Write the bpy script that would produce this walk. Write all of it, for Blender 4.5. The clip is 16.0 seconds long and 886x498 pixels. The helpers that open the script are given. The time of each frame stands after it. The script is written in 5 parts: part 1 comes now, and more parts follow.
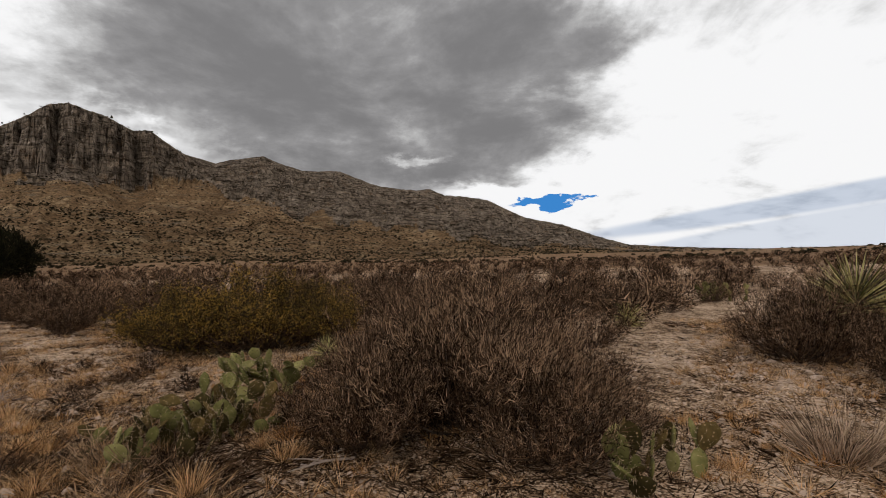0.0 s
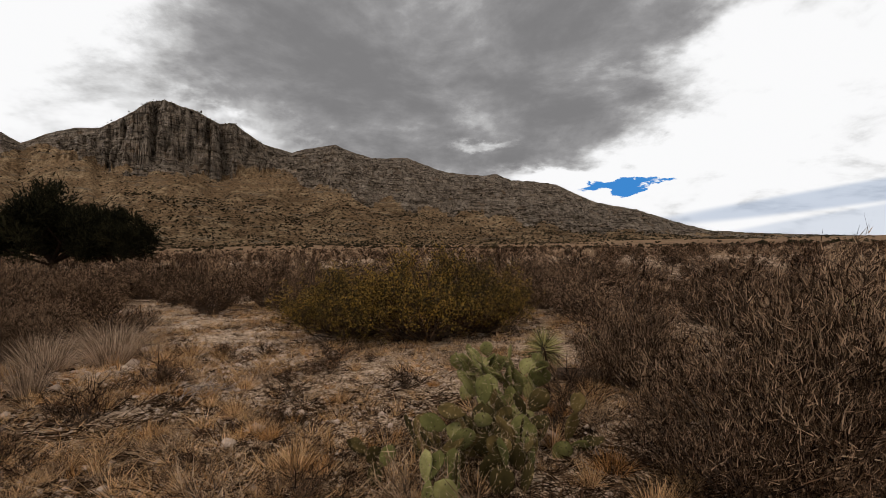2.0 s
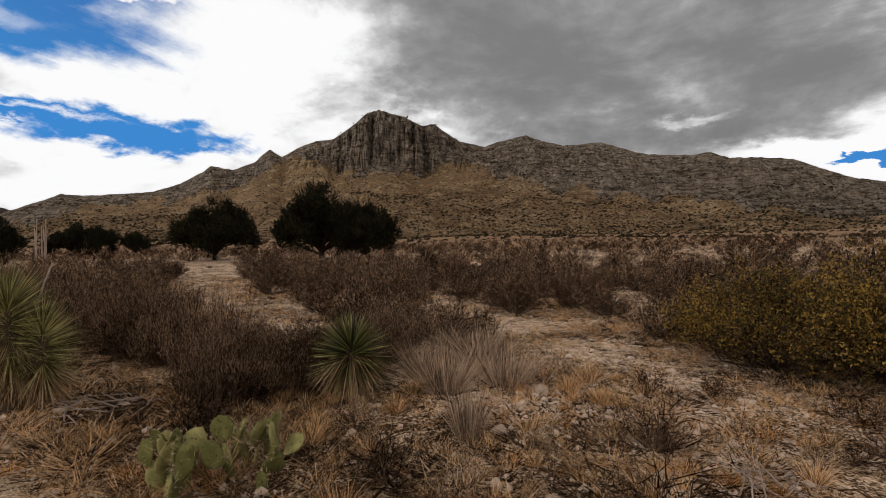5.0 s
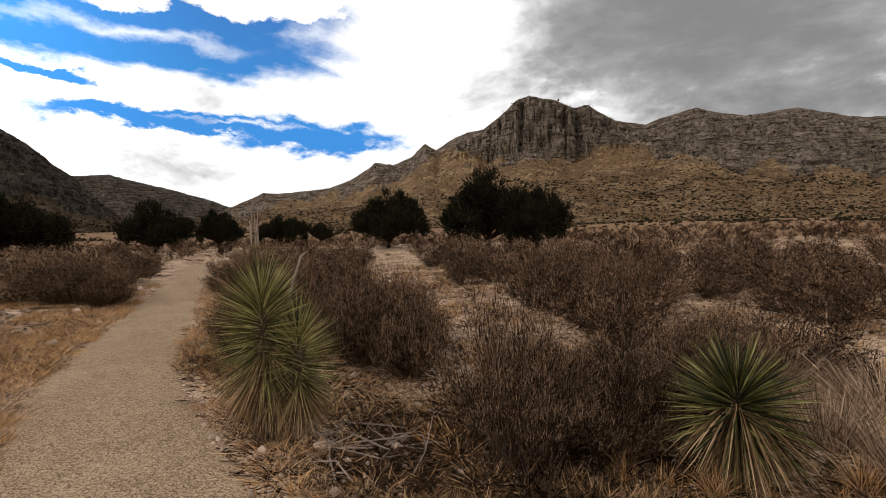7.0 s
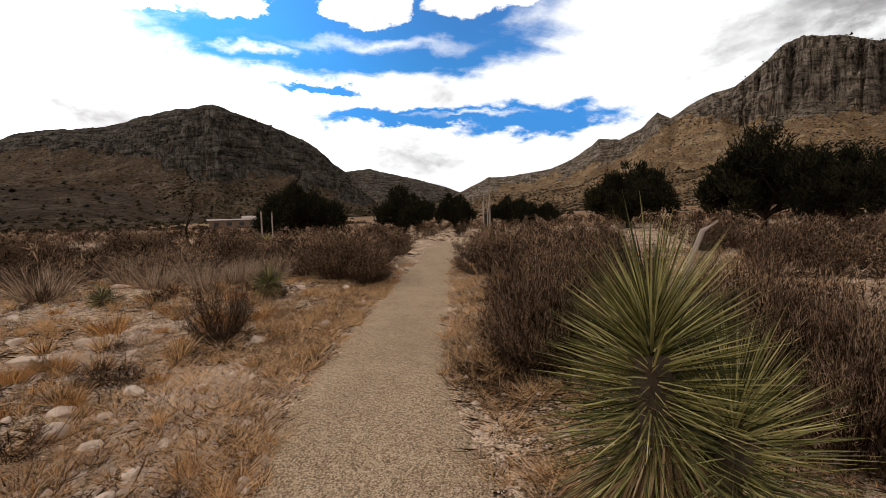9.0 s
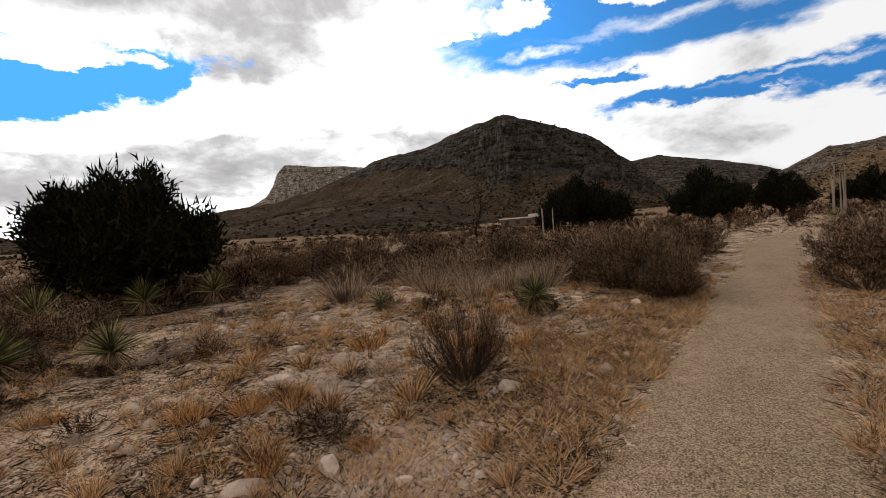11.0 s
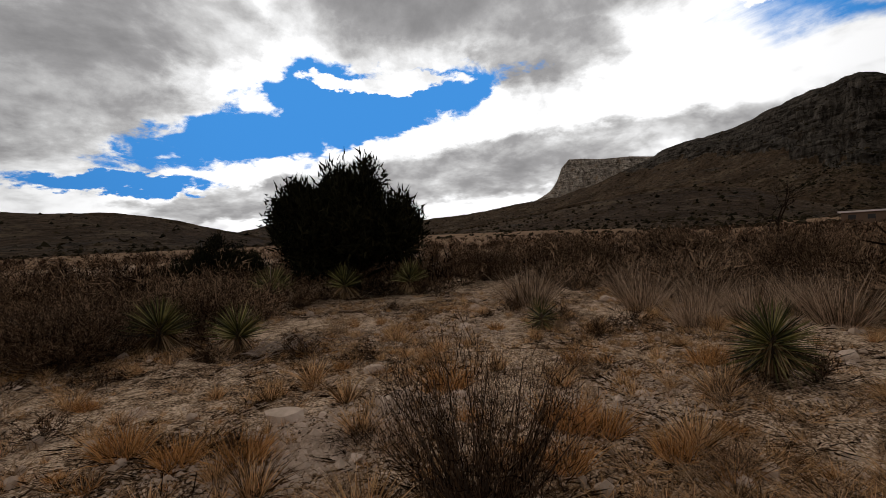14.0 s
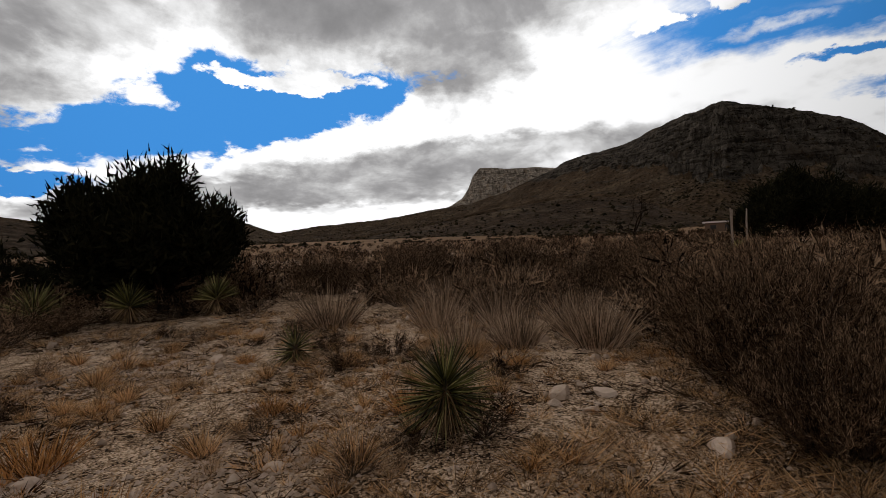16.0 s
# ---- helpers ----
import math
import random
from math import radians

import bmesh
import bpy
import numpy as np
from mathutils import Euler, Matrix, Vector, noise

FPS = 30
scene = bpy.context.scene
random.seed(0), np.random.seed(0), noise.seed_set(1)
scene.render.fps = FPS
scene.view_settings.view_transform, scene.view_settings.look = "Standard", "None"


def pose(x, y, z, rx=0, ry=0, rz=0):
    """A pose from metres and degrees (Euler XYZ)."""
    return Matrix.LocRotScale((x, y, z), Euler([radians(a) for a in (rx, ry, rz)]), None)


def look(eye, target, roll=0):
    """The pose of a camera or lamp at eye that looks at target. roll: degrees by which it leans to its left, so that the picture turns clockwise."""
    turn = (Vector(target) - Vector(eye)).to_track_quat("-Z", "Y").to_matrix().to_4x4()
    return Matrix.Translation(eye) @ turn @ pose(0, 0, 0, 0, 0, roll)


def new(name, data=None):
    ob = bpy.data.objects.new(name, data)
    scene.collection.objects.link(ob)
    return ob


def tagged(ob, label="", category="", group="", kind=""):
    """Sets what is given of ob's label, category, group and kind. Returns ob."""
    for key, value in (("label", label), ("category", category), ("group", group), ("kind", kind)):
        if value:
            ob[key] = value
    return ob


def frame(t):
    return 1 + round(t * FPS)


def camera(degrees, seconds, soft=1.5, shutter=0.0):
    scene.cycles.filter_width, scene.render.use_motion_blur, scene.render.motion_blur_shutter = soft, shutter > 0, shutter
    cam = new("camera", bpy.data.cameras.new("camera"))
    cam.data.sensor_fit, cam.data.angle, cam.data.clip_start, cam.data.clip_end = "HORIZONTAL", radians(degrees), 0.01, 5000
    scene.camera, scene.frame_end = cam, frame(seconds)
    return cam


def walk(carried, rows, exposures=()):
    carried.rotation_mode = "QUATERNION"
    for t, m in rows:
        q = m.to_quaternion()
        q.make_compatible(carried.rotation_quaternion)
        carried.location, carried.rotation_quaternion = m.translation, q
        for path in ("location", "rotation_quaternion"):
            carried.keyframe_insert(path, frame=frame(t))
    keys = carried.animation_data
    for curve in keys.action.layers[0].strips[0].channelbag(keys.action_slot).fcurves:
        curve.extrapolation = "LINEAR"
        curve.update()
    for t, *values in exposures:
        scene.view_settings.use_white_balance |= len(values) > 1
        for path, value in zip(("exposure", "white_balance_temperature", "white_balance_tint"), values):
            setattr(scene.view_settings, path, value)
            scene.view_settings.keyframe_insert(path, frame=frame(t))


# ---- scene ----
cam = camera(87.9, 16.0, soft=0.6)

PATH = [
    (0, (0.544, -1.37, 1.556), (0.542, 0.629, 1.629), -1.3),
    (0.5, (0.087, -1.114, 1.546), (0.069, 0.885, 1.612), -1.5),
    (1, (-0.452, -0.845, 1.551), (-0.539, 1.153, 1.593), -1.5),
    (1.5, (-0.985, -0.567, 1.528), (-1.199, 1.421, 1.557), -1.3),
    (2, (-1.599, -0.364, 1.514), (-1.886, 1.615, 1.53), -0.8),
    (2.5, (-2.176, -0.183, 1.535), (-2.484, 1.793, 1.556), -0.7),
    (3, (-2.744, 0.021, 1.562), (-3.077, 1.993, 1.586), -0.8),
    (3.5, (-3.321, 0.129, 1.568), (-3.758, 2.081, 1.593), -0.9),
    (4, (-3.908, 0.315, 1.581), (-4.525, 2.218, 1.598), -1.2),
    (4.5, (-4.482, 0.437, 1.598), (-5.316, 2.255, 1.604), -1.0),
    (5, (-5.078, 0.638, 1.594), (-6.126, 2.341, 1.578), -0.8),
    (5.2, (-5.311, 0.686, 1.601), (-6.43, 2.344, 1.577), -0.6),
    (7.3, (-7.794, 1.08, 1.563), (-9.384, 2.291, 1.508), -1.3),
    (7.5, (-7.998, 1.101, 1.567), (-9.628, 2.258, 1.512), -1.3),
    (8, (-8.559, 1.137, 1.549), (-10.312, 2.098, 1.48), -1.4),
    (8.5, (-9.12, 1.161, 1.544), (-10.99, 1.865, 1.466), -1.5),
    (9, (-9.714, 1.16, 1.489), (-11.661, 1.604, 1.376), -1.9),
    (9.5, (-10.264, 1.204, 1.504), (-12.253, 1.381, 1.387), -2.4),
    (10, (-10.778, 1.219, 1.513), (-12.772, 1.104, 1.412), -3.3),
    (10.2, (-11.007, 1.21, 1.538), (-12.986, 0.934, 1.455), -3.7),
    (12.3, (-13.333, 1.168, 1.41), (-14.915, -0.053, 1.345), -4.2),
    (12.5, (-13.513, 1.173, 1.396), (-15.022, -0.139, 1.35), -4.0),
    (13, (-13.936, 1.218, 1.426), (-15.255, -0.285, 1.397), -3.7),
    (13.5, (-14.395, 1.313, 1.405), (-15.574, -0.302, 1.387), -3.1),
    (14, (-14.907, 1.443, 1.394), (-16.039, -0.206, 1.374), -2.7),
    (14.5, (-15.471, 1.614, 1.423), (-16.633, -0.013, 1.397), -2.6),
    (15, (-16.058, 1.769, 1.427), (-17.253, 0.166, 1.403), -2.7),
    (15.5, (-16.587, 1.975, 1.436), (-17.878, 0.448, 1.414), -2.8),
    (16, (-17.148, 2.137, 1.455), (-18.567, 0.728, 1.442), -2.6),
]
walk(cam, [(t, look(eye, target, roll)) for t, eye, target, roll in PATH],
     exposures=[(0, -1.48), (3, -1.42), (5, -1.42), (8.0, -1.02), (9.5, -1.2), (10.2, -1.3), (12.5, -2.0), (16, -2.3)])

# ---- world, sun ----
SUN_AZ, SUN_EL = 166.0, 42.0          # bearing (from +y towards -x) and height of the sun behind the clouds
world = bpy.data.worlds.new("sky")
scene.world = world
world.use_nodes = True


def build_sky():
    nt = world.node_tree
    nt.nodes.clear()
    N, L = nt.nodes, nt.links

    def node(kind, **kw):
        n = N.new(kind)
        for k, v in kw.items():
            if k == "op":
                n.operation = v
            elif k == "sock":
                for i, val in v.items():
                    n.inputs[i].default_value = val
        return n

    def m(op, a, b=None, c=None):
        n = node("ShaderNodeMath", op=op)
        for i, v in enumerate((a, b, c)):
            if v is None:
                continue
            if isinstance(v, (int, float)):
                n.inputs[i].default_value = v
            else:
                L.new(v, n.inputs[i])
        return n.outputs[0]

    def smooth(v, lo, hi):
        n = N.new("ShaderNodeMapRange")
        n.interpolation_type = "SMOOTHSTEP"
        n.inputs[1].default_value, n.inputs[2].default_value = lo, hi
        L.new(v, n.inputs[0])
        return n.outputs[0]

    tc = N.new("ShaderNodeTexCoord")
    sky = N.new("ShaderNodeTexSky")
    sky.sky_type = "NISHITA"
    sky.sun_disc = False
    sky.sun_elevation, sky.sun_rotation = radians(SUN_EL), radians(-SUN_AZ)
    sep = N.new("ShaderNodeSeparateXYZ")
    L.new(tc.outputs["Generated"], sep.inputs[0])
    x, y, z = sep.outputs
    den = m("ADD", m("MAXIMUM", z, 0.0), 0.33)
    com = N.new("ShaderNodeCombineXYZ")
    L.new(m("DIVIDE", x, den), com.inputs[0])
    L.new(m("DIVIDE", y, den), com.inputs[1])
    com.inputs[2].default_value = 3.7

    def fbm(scale, detail, rough, stretch=(1, 1, 1), turn=0.0, dist=0.0):
        mp = N.new("ShaderNodeMapping")
        mp.inputs["Rotation"].default_value = (0, 0, radians(turn))
        mp.inputs["Scale"].default_value = stretch
        L.new(com.outputs[0], mp.inputs[0])
        n = N.new("ShaderNodeTexNoise")
        n.inputs["Scale"].default_value, n.inputs["Detail"].default_value = scale, detail
        n.inputs["Roughness"].default_value, n.inputs["Distortion"].default_value = rough, dist
        L.new(mp.outputs[0], n.inputs["Vector"])
        return n.outputs["Fac"]

    def lobe(az, el, inner, outer):
        """1 towards a bearing and height, falling to 0 at outer degrees from it"""
        a, e = radians(az), radians(el)
        n = node("ShaderNodeVectorMath", op="DOT_PRODUCT")
        L.new(tc.outputs["Generated"], n.inputs[0])
        n.inputs[1].default_value = (-math.sin(a) * math.cos(e), math.cos(a) * math.cos(e), math.sin(e))
        return smooth(n.outputs["Value"], math.cos(radians(outer)), math.cos(radians(inner)))

    def add(*vs):
        out = vs[0]
        for v in vs[1:]:
            out = m("ADD", out, v)
        return out

    big = fbm(1.9, 9, 0.6, dist=0.5)
    puff = fbm(3.6, 12, 0.6, dist=0.2)
    fluff = fbm(10.0, 10, 0.62, dist=0.3)
    streak = fbm(2.6, 10, 0.62, (2.6, 0.4, 1), 8, 0.4)
    # bearing and height in degrees, bent a little so that no cloud has a clean edge
    bend = fbm(6.0, 8, 0.6)
    bend_b = fbm(7.0, 8, 0.6, turn=70)
    az = m("ADD", m("MULTIPLY", m("ARCTAN2", m("MULTIPLY", x, -1.0), y), 57.2958), m("MULTIPLY", m("SUBTRACT", bend_b, 0.5), 14.0))
    el = m("ADD", m("MULTIPLY", m("ARCSINE", z), 57.2958), m("MULTIPLY", m("SUBTRACT", bend, 0.5), 5.0))

    az_true, el_true = m("MULTIPLY", m("ARCTAN2", m("MULTIPLY", x, -1.0), y), 57.2958), m("MULTIPLY", m("ARCSINE", z), 57.2958)

    def blob(a, e, wide, high, tilt=0.0, bent=True):
        """1 in the middle of an ellipse of bearings and heights, 0 on its edge, less outside"""
        du = m("WRAP", m("SUBTRACT", az if bent else az_true, a), 180.0, -180.0)
        dv = m("SUBTRACT", el if bent else el_true, e)
        c, k = math.cos(radians(tilt)), math.sin(radians(tilt))
        p = m("DIVIDE", m("ADD", m("MULTIPLY", du, c), m("MULTIPLY", dv, k)), wide)
        q = m("DIVIDE", m("SUBTRACT", m("MULTIPLY", dv, c), m("MULTIPLY", du, k)), high)
        return m("MAXIMUM", m("SUBTRACT", 1.0, m("SQRT", m("ADD", m("MULTIPLY", p, p), m("MULTIPLY", q, q)))), -1.0)

    def union(rows):
        out = blob(*rows[0])
        for r in rows[1:]:
            out = m("MAXIMUM", out, blob(*r))
        return out

    def ragged(v, tex, amount, lo=-0.06, hi=0.14):
        return smooth(m("ADD", v, m("MULTIPLY", m("SUBTRACT", tex, 0.5), amount)), lo, hi)

    # gaps of clear sky: long streaks over the canyon, a torn gap to the south-west, a sliver over the low ridge
    clear = ragged(union([(65.5, 12.0, 11.5, 2.3), (78, 12.7, 17, 1.2), (86, 20.8, 28, 4.0), (83, 24.5, 24, 5.0), (91, 16.0, 5, 0.6)]), streak, 0.8, -0.06, 0.34)
    clear = m("MAXIMUM", clear, ragged(union([(159, 15.0, 24, 3.4, -11), (159, 18.2, 8.5, 3.4), (146, 18.4, 10, 2.2), (180, 7.8, 9, 1.2), (-13, 7.2, 3.4, 0.7, -5)]), fluff, 1.1, -0.06, 0.2))
    # white clouds that float in the gaps
    float_cloud = m("MAXIMUM", ragged(union([(85.5, 24.6, 5.0, 2.3), (70.5, 25.8, 8.5, 2.6), (101, 24.0, 3.6, 1.7), (109, 22.5, 3, 1.2), (152, 19.6, 9, 1.0)]), fluff, 1.2),
                    m("MULTIPLY", ragged(union([(83, 20.6, 14, 0.9), (98, 19.6, 5, 0.6), (72, 12.9, 9, 0.4)]), streak, 2.0, -0.1, 1.3), 0.75))
    clear = m("MULTIPLY", clear, m("SUBTRACT", 1.0, float_cloud))
    cover = m("SUBTRACT", 1.0, clear)
    # thick clouds with dark undersides
    # unseen dark deck around the zenith, added to cut fill light from above
    unseen_deck = smooth(z, 0.5, 0.75)
    dark = m("MULTIPLY", smooth(union([(14, 21, 40, 15), (2, 14, 27, 8, -6), (24, 33, 42, 13), (-8, 25, 20, 8)]), -0.05, 0.55), 0.86)
    dark = m("MAXIMUM", dark, m("MULTIPLY", smooth(union([(187, 18, 20, 13), (140, 28, 37, 8.5), (131, 21.5, 13, 5.5), (176, 24, 18, 6)]), 0.0, 0.6), 0.7))
    dark = m("MAXIMUM", dark, m("MULTIPLY", smooth(union([(133, 9.3, 36, 4.2, -4), (165, 6.4, 19, 2.6, -6)]), 0.0, 0.4), 0.55))
    dark = m("MAXIMUM", dark, m("MULTIPLY", smooth(union([(120, 10.5, 16, 3.8)]), 0.0, 0.6), 0.42))
    dark = m("SUBTRACT", dark, m("MULTIPLY", smooth(union([(37, 15.6, 7, 2.6, 10), (-4, 9.2, 9, 1.5, 6), (3, 13.0, 6, 0.8)]), 0.0, 0.8), 0.4))
    dark = m("MAXIMUM", dark, m("MULTIPLY", unseen_deck, 0.75))
    shade = smooth(add(dark, m("MULTIPLY", m("SUBTRACT", big, 0.5), 1.7), m("MULTIPLY", m("SUBTRACT", puff, 0.5), 1.25), m("MULTIPLY", m("SUBTRACT", fluff, 0.5), 0.4)), 0.02, 1.15)
    ramp = N.new("ShaderNodeValToRGB")
    ramp.color_ramp.elements[0].color = (26.0, 26.0, 26.2, 1)
    ramp.color_ramp.elements[1].color = (5.6, 5.5, 5.6, 1)
    for at, c in ((0.14, (20.0, 20.0, 20.1, 1)), (0.4, (13.2, 13.1, 13.1, 1)), (0.68, (8.4, 8.25, 8.35, 1))):
        ramp.color_ramp.elements.new(at).color = c
    L.new(shade, ramp.inputs[0])
    blue = N.new("ShaderNodeMix")
    blue.data_type = "RGBA"
    blue.blend_type = "MULTIPLY"
    blue.inputs[0].default_value = 1.0
    L.new(sky.outputs[0], blue.inputs[6])
    blue.inputs[7].default_value = (1.1, 2.3, 3.7, 1)
    deep = N.new("ShaderNodeMix")
    deep.data_type = "RGBA"
    deep.blend_type = "DARKEN"
    deep.inputs[0].default_value = 1.0
    L.new(blue.outputs[2], deep.inputs[6])
    deep.inputs[7].default_value = (1.3, 6.6, 17.0, 1)
    # the clouds shine towards the hidden sun
    lit = N.new("ShaderNodeVectorMath")
    lit.operation = "SCALE"
    L.new(m("ADD", m("MULTIPLY", lobe(SUN_AZ - 20, 24, 18, 66), 1.1), 1.0), lit.inputs["Scale"])
    mix = N.new("ShaderNodeMix")
    mix.data_type = "RGBA"
    L.new(cover, mix.inputs[0])
    L.new(deep.outputs[2], mix.inputs[6])
    # flat blue grey bank of far clouds low over the plain
    bank = N.new("ShaderNodeMix")
    bank.data_type = "RGBA"
    L.new(m("ADD", m("MULTIPLY", smooth(union([(-40, 5.6, 30, 1.3, -6.3, False)]), 0.0, 0.4), 0.55), m("MULTIPLY", smooth(union([(-44, 1.4, 32, 3.7, -6.3, False)]), 0.0, 0.12), 0.4)), bank.inputs[0])
    L.new(ramp.outputs[0], bank.inputs[6])
    bank.inputs[7].default_value = (8.0, 10.8, 15.5, 1)
    L.new(bank.outputs[2], mix.inputs[7])
    L.new(mix.outputs[2], lit.inputs[0])
    bg = N.new("ShaderNodeBackground")
    bg.inputs["Strength"].default_value = 0.1
    L.new(lit.outputs[0], bg.inputs[0])
    out = N.new("ShaderNodeOutputWorld")
    L.new(bg.outputs[0], out.inputs[0])


build_sky()
sun_data = bpy.data.lights.new("sun", "SUN")
sun_data.energy, sun_data.angle, sun_data.color = 1.5, radians(10), (1.0, 0.9, 0.76)
sun = new("sun", sun_data)
sa, se = radians(SUN_AZ), radians(SUN_EL)
sun.matrix_world = look((-math.sin(sa) * math.cos(se) * 100, math.cos(sa) * math.cos(se) * 100, math.sin(se) * 100), (0, 0, 0))

# ---- materials ----
def material(name, stops, scale=8.0, detail=6.0, rough=0.85, bump=0.3, bump_scale=40.0, bump_dist=0.01, island=0.0, patch=None, spots=None, stretch=None, translucent=0.0, obj=0.0):
    """A rough natural surface: colours from noise at two sizes, spread per piece, fine relief. stops: colours from low to high"""
    mat = bpy.data.materials.new(name)
    mat.use_nodes = True
    nt = mat.node_tree
    N, L = nt.nodes, nt.links
    bsdf = N["Principled BSDF"]
    bsdf.inputs["Roughness"].default_value = rough
    bsdf.inputs["Specular IOR Level"].default_value = 0.25 if rough < 0.75 else 0.03
    geo = N.new("ShaderNodeNewGeometry")
    vec = geo.outputs["Position"]
    if stretch:
        mp = N.new("ShaderNodeMapping")
        mp.inputs["Scale"].default_value = stretch
        L.new(vec, mp.inputs[0])
        vec = mp.outputs[0]

    def noise_tex(sc, det, ro=0.6):
        n = N.new("ShaderNodeTexNoise")
        n.inputs["Scale"].default_value, n.inputs["Detail"].default_value, n.inputs["Roughness"].default_value = sc, det, ro
        L.new(vec, n.inputs["Vector"])
        return n.outputs["Fac"]

    fine, coarse = noise_tex(scale, detail), noise_tex(scale * 0.13, 3)
    mixv = N.new("ShaderNodeMath")
    mixv.operation = "MULTIPLY_ADD"
    L.new(coarse, mixv.inputs[0])
    mixv.inputs[1].default_value = 0.55
    sub = N.new("ShaderNodeMath")
    sub.operation = "MULTIPLY"
    L.new(fine, sub.inputs[0])
    sub.inputs[1].default_value = 0.6
    L.new(sub.outputs[0], mixv.inputs[2])
    val = mixv.outputs[0]
    for amount, source in ((island, geo.outputs["Random Per Island"]), (obj, None)):
        if not amount:
            continue
        if source is None:
            oi = N.new("ShaderNodeObjectInfo")
            source = oi.outputs["Random"]
        ad = N.new("ShaderNodeMath")
        ad.operation = "MULTIPLY_ADD"
        L.new(source, ad.inputs[0])
        ad.inputs[1].default_value = amount
        of = N.new("ShaderNodeMath")
        of.operation = "SUBTRACT"
        L.new(val, of.inputs[0])
        of.inputs[1].default_value = amount / 2
        L.new(of.outputs[0], ad.inputs[2])
        val = ad.outputs[0]
    ramp = N.new("ShaderNodeValToRGB")
    els = ramp.color_ramp.elements
    while len(els) < len(stops):
        els.new(0.5)
    for i, c in enumerate(stops):
        els[i].position = 0.25 + 0.6 * i / max(1, len(stops) - 1)
        els[i].color = (c[0] * 1.1, c[1] * 0.94, c[2] * 0.86, 1)
    L.new(val, ramp.inputs[0])
    col = ramp.outputs[0]
    if patch:
        c, sc, lo, hi = patch
        pn = noise_tex(sc, 5, 0.65)
        mr = N.new("ShaderNodeMapRange")
        mr.inputs[1].default_value, mr.inputs[2].default_value = lo, hi
        L.new(pn, mr.inputs[0])
        mx = N.new("ShaderNodeMix")
        mx.data_type = "RGBA"
        L.new(mr.outputs[0], mx.inputs[0])
        L.new(col, mx.inputs[6])
        mx.inputs[7].default_value = (*c, 1)
        col = mx.outputs[2]
    if spots:
        c, sc, size = spots
        vo = N.new("ShaderNodeTexVoronoi")
        vo.inputs["Scale"].default_value = sc
        L.new(vec, vo.inputs["Vector"])
        mr = N.new("ShaderNodeMapRange")
        mr.inputs[1].default_value, mr.inputs[2].default_value = size, size * 0.7
        L.new(vo.outputs["Distance"], mr.inputs[0])
        mx = N.new("ShaderNodeMix")
        mx.data_type = "RGBA"
        L.new(mr.outputs[0], mx.inputs[0])
        L.new(col, mx.inputs[6])
        mx.inputs[7].default_value = (*c, 1)
        col = mx.outputs[2]
    L.new(col, bsdf.inputs["Base Color"])
    if bump:
        bp = N.new("ShaderNodeBump")
        bp.inputs["Strength"].default_value, bp.inputs["Distance"].default_value = bump, bump_dist
        L.new(noise_tex(bump_scale, 8, 0.7), bp.inputs["Height"])
        L.new(bp.outputs[0], bsdf.inputs["Normal"])
    if translucent:
        bsdf.inputs["Transmission Weight"].default_value = 0.0
        tr = N.new("ShaderNodeBsdfTranslucent")
        L.new(col, tr.inputs[0])
        ms = N.new("ShaderNodeMixShader")
        ms.inputs[0].default_value = translucent
        L.new(bsdf.outputs[0], ms.inputs[1])
        L.new(tr.outputs[0], ms.inputs[2])
        L.new(ms.outputs[0], N["Material Output"].inputs[0])
    return mat



def gravel_material(name, scale, stops, shares, bump, coarse=1.3, mid=7.0):
    """Loose or compacted crushed stone: single grains of different colours, bound with dust, in patches. shares: of patches, blotches, grains"""
    mat = bpy.data.materials.new(name)
    mat.use_nodes = True
    nt = mat.node_tree
    N, L = nt.nodes, nt.links
    bsdf = N["Principled BSDF"]
    bsdf.inputs["Roughness"].default_value = 0.95
    bsdf.inputs["Specular IOR Level"].default_value = 0.05
    geo = N.new("ShaderNodeNewGeometry")
    pos = geo.outputs["Position"]

    def tex(sc, det, ro):
        n = N.new("ShaderNodeTexNoise")
        n.inputs["Scale"].default_value, n.inputs["Detail"].default_value, n.inputs["Roughness"].default_value = sc, det, ro
        L.new(pos, n.inputs["Vector"])
        return n.outputs["Fac"]

    def scaled(v, k, plus=None):
        n = N.new("ShaderNodeMath")
        n.operation = "MULTIPLY_ADD"
        L.new(v, n.inputs[0])
        n.inputs[1].default_value = k
        if plus is None:
            n.inputs[2].default_value = 0.0
        else:
            L.new(plus, n.inputs[2])
        return n.outputs[0]

    vo = N.new("ShaderNodeTexVoronoi")
    vo.inputs["Scale"].default_value = scale
    L.new(pos, vo.inputs["Vector"])
    sep = N.new("ShaderNodeSeparateColor")
    L.new(vo.outputs["Color"], sep.inputs[0])
    v = scaled(tex(coarse, 6, 0.65), shares[0])
    v = scaled(tex(mid, 8, 0.7), shares[1], v)
    v = scaled(sep.outputs[0], shares[2], v)
    ramp = N.new("ShaderNodeValToRGB")
    el = ramp.color_ramp.elements
    while len(el) < len(stops):
        el.new(0.5)
    for e, (p, c) in zip(el, stops):
        e.position, e.color = p, (c[0] * 1.05, c[1] * 0.965, c[2] * 0.93, 1)
    L.new(v, ramp.inputs[0])
    L.new(ramp.outputs[0], bsdf.inputs["Base Color"])
    height = scaled(vo.outputs["Distance"], -0.6, tex(mid * 4, 6, 0.7))
    bp = N.new("ShaderNodeBump")
    bp.inputs["Strength"].default_value, bp.inputs["Distance"].default_value = 0.8, bump
    L.new(height, bp.inputs["Height"])
    L.new(bp.outputs[0], bsdf.inputs["Normal"])
    return mat


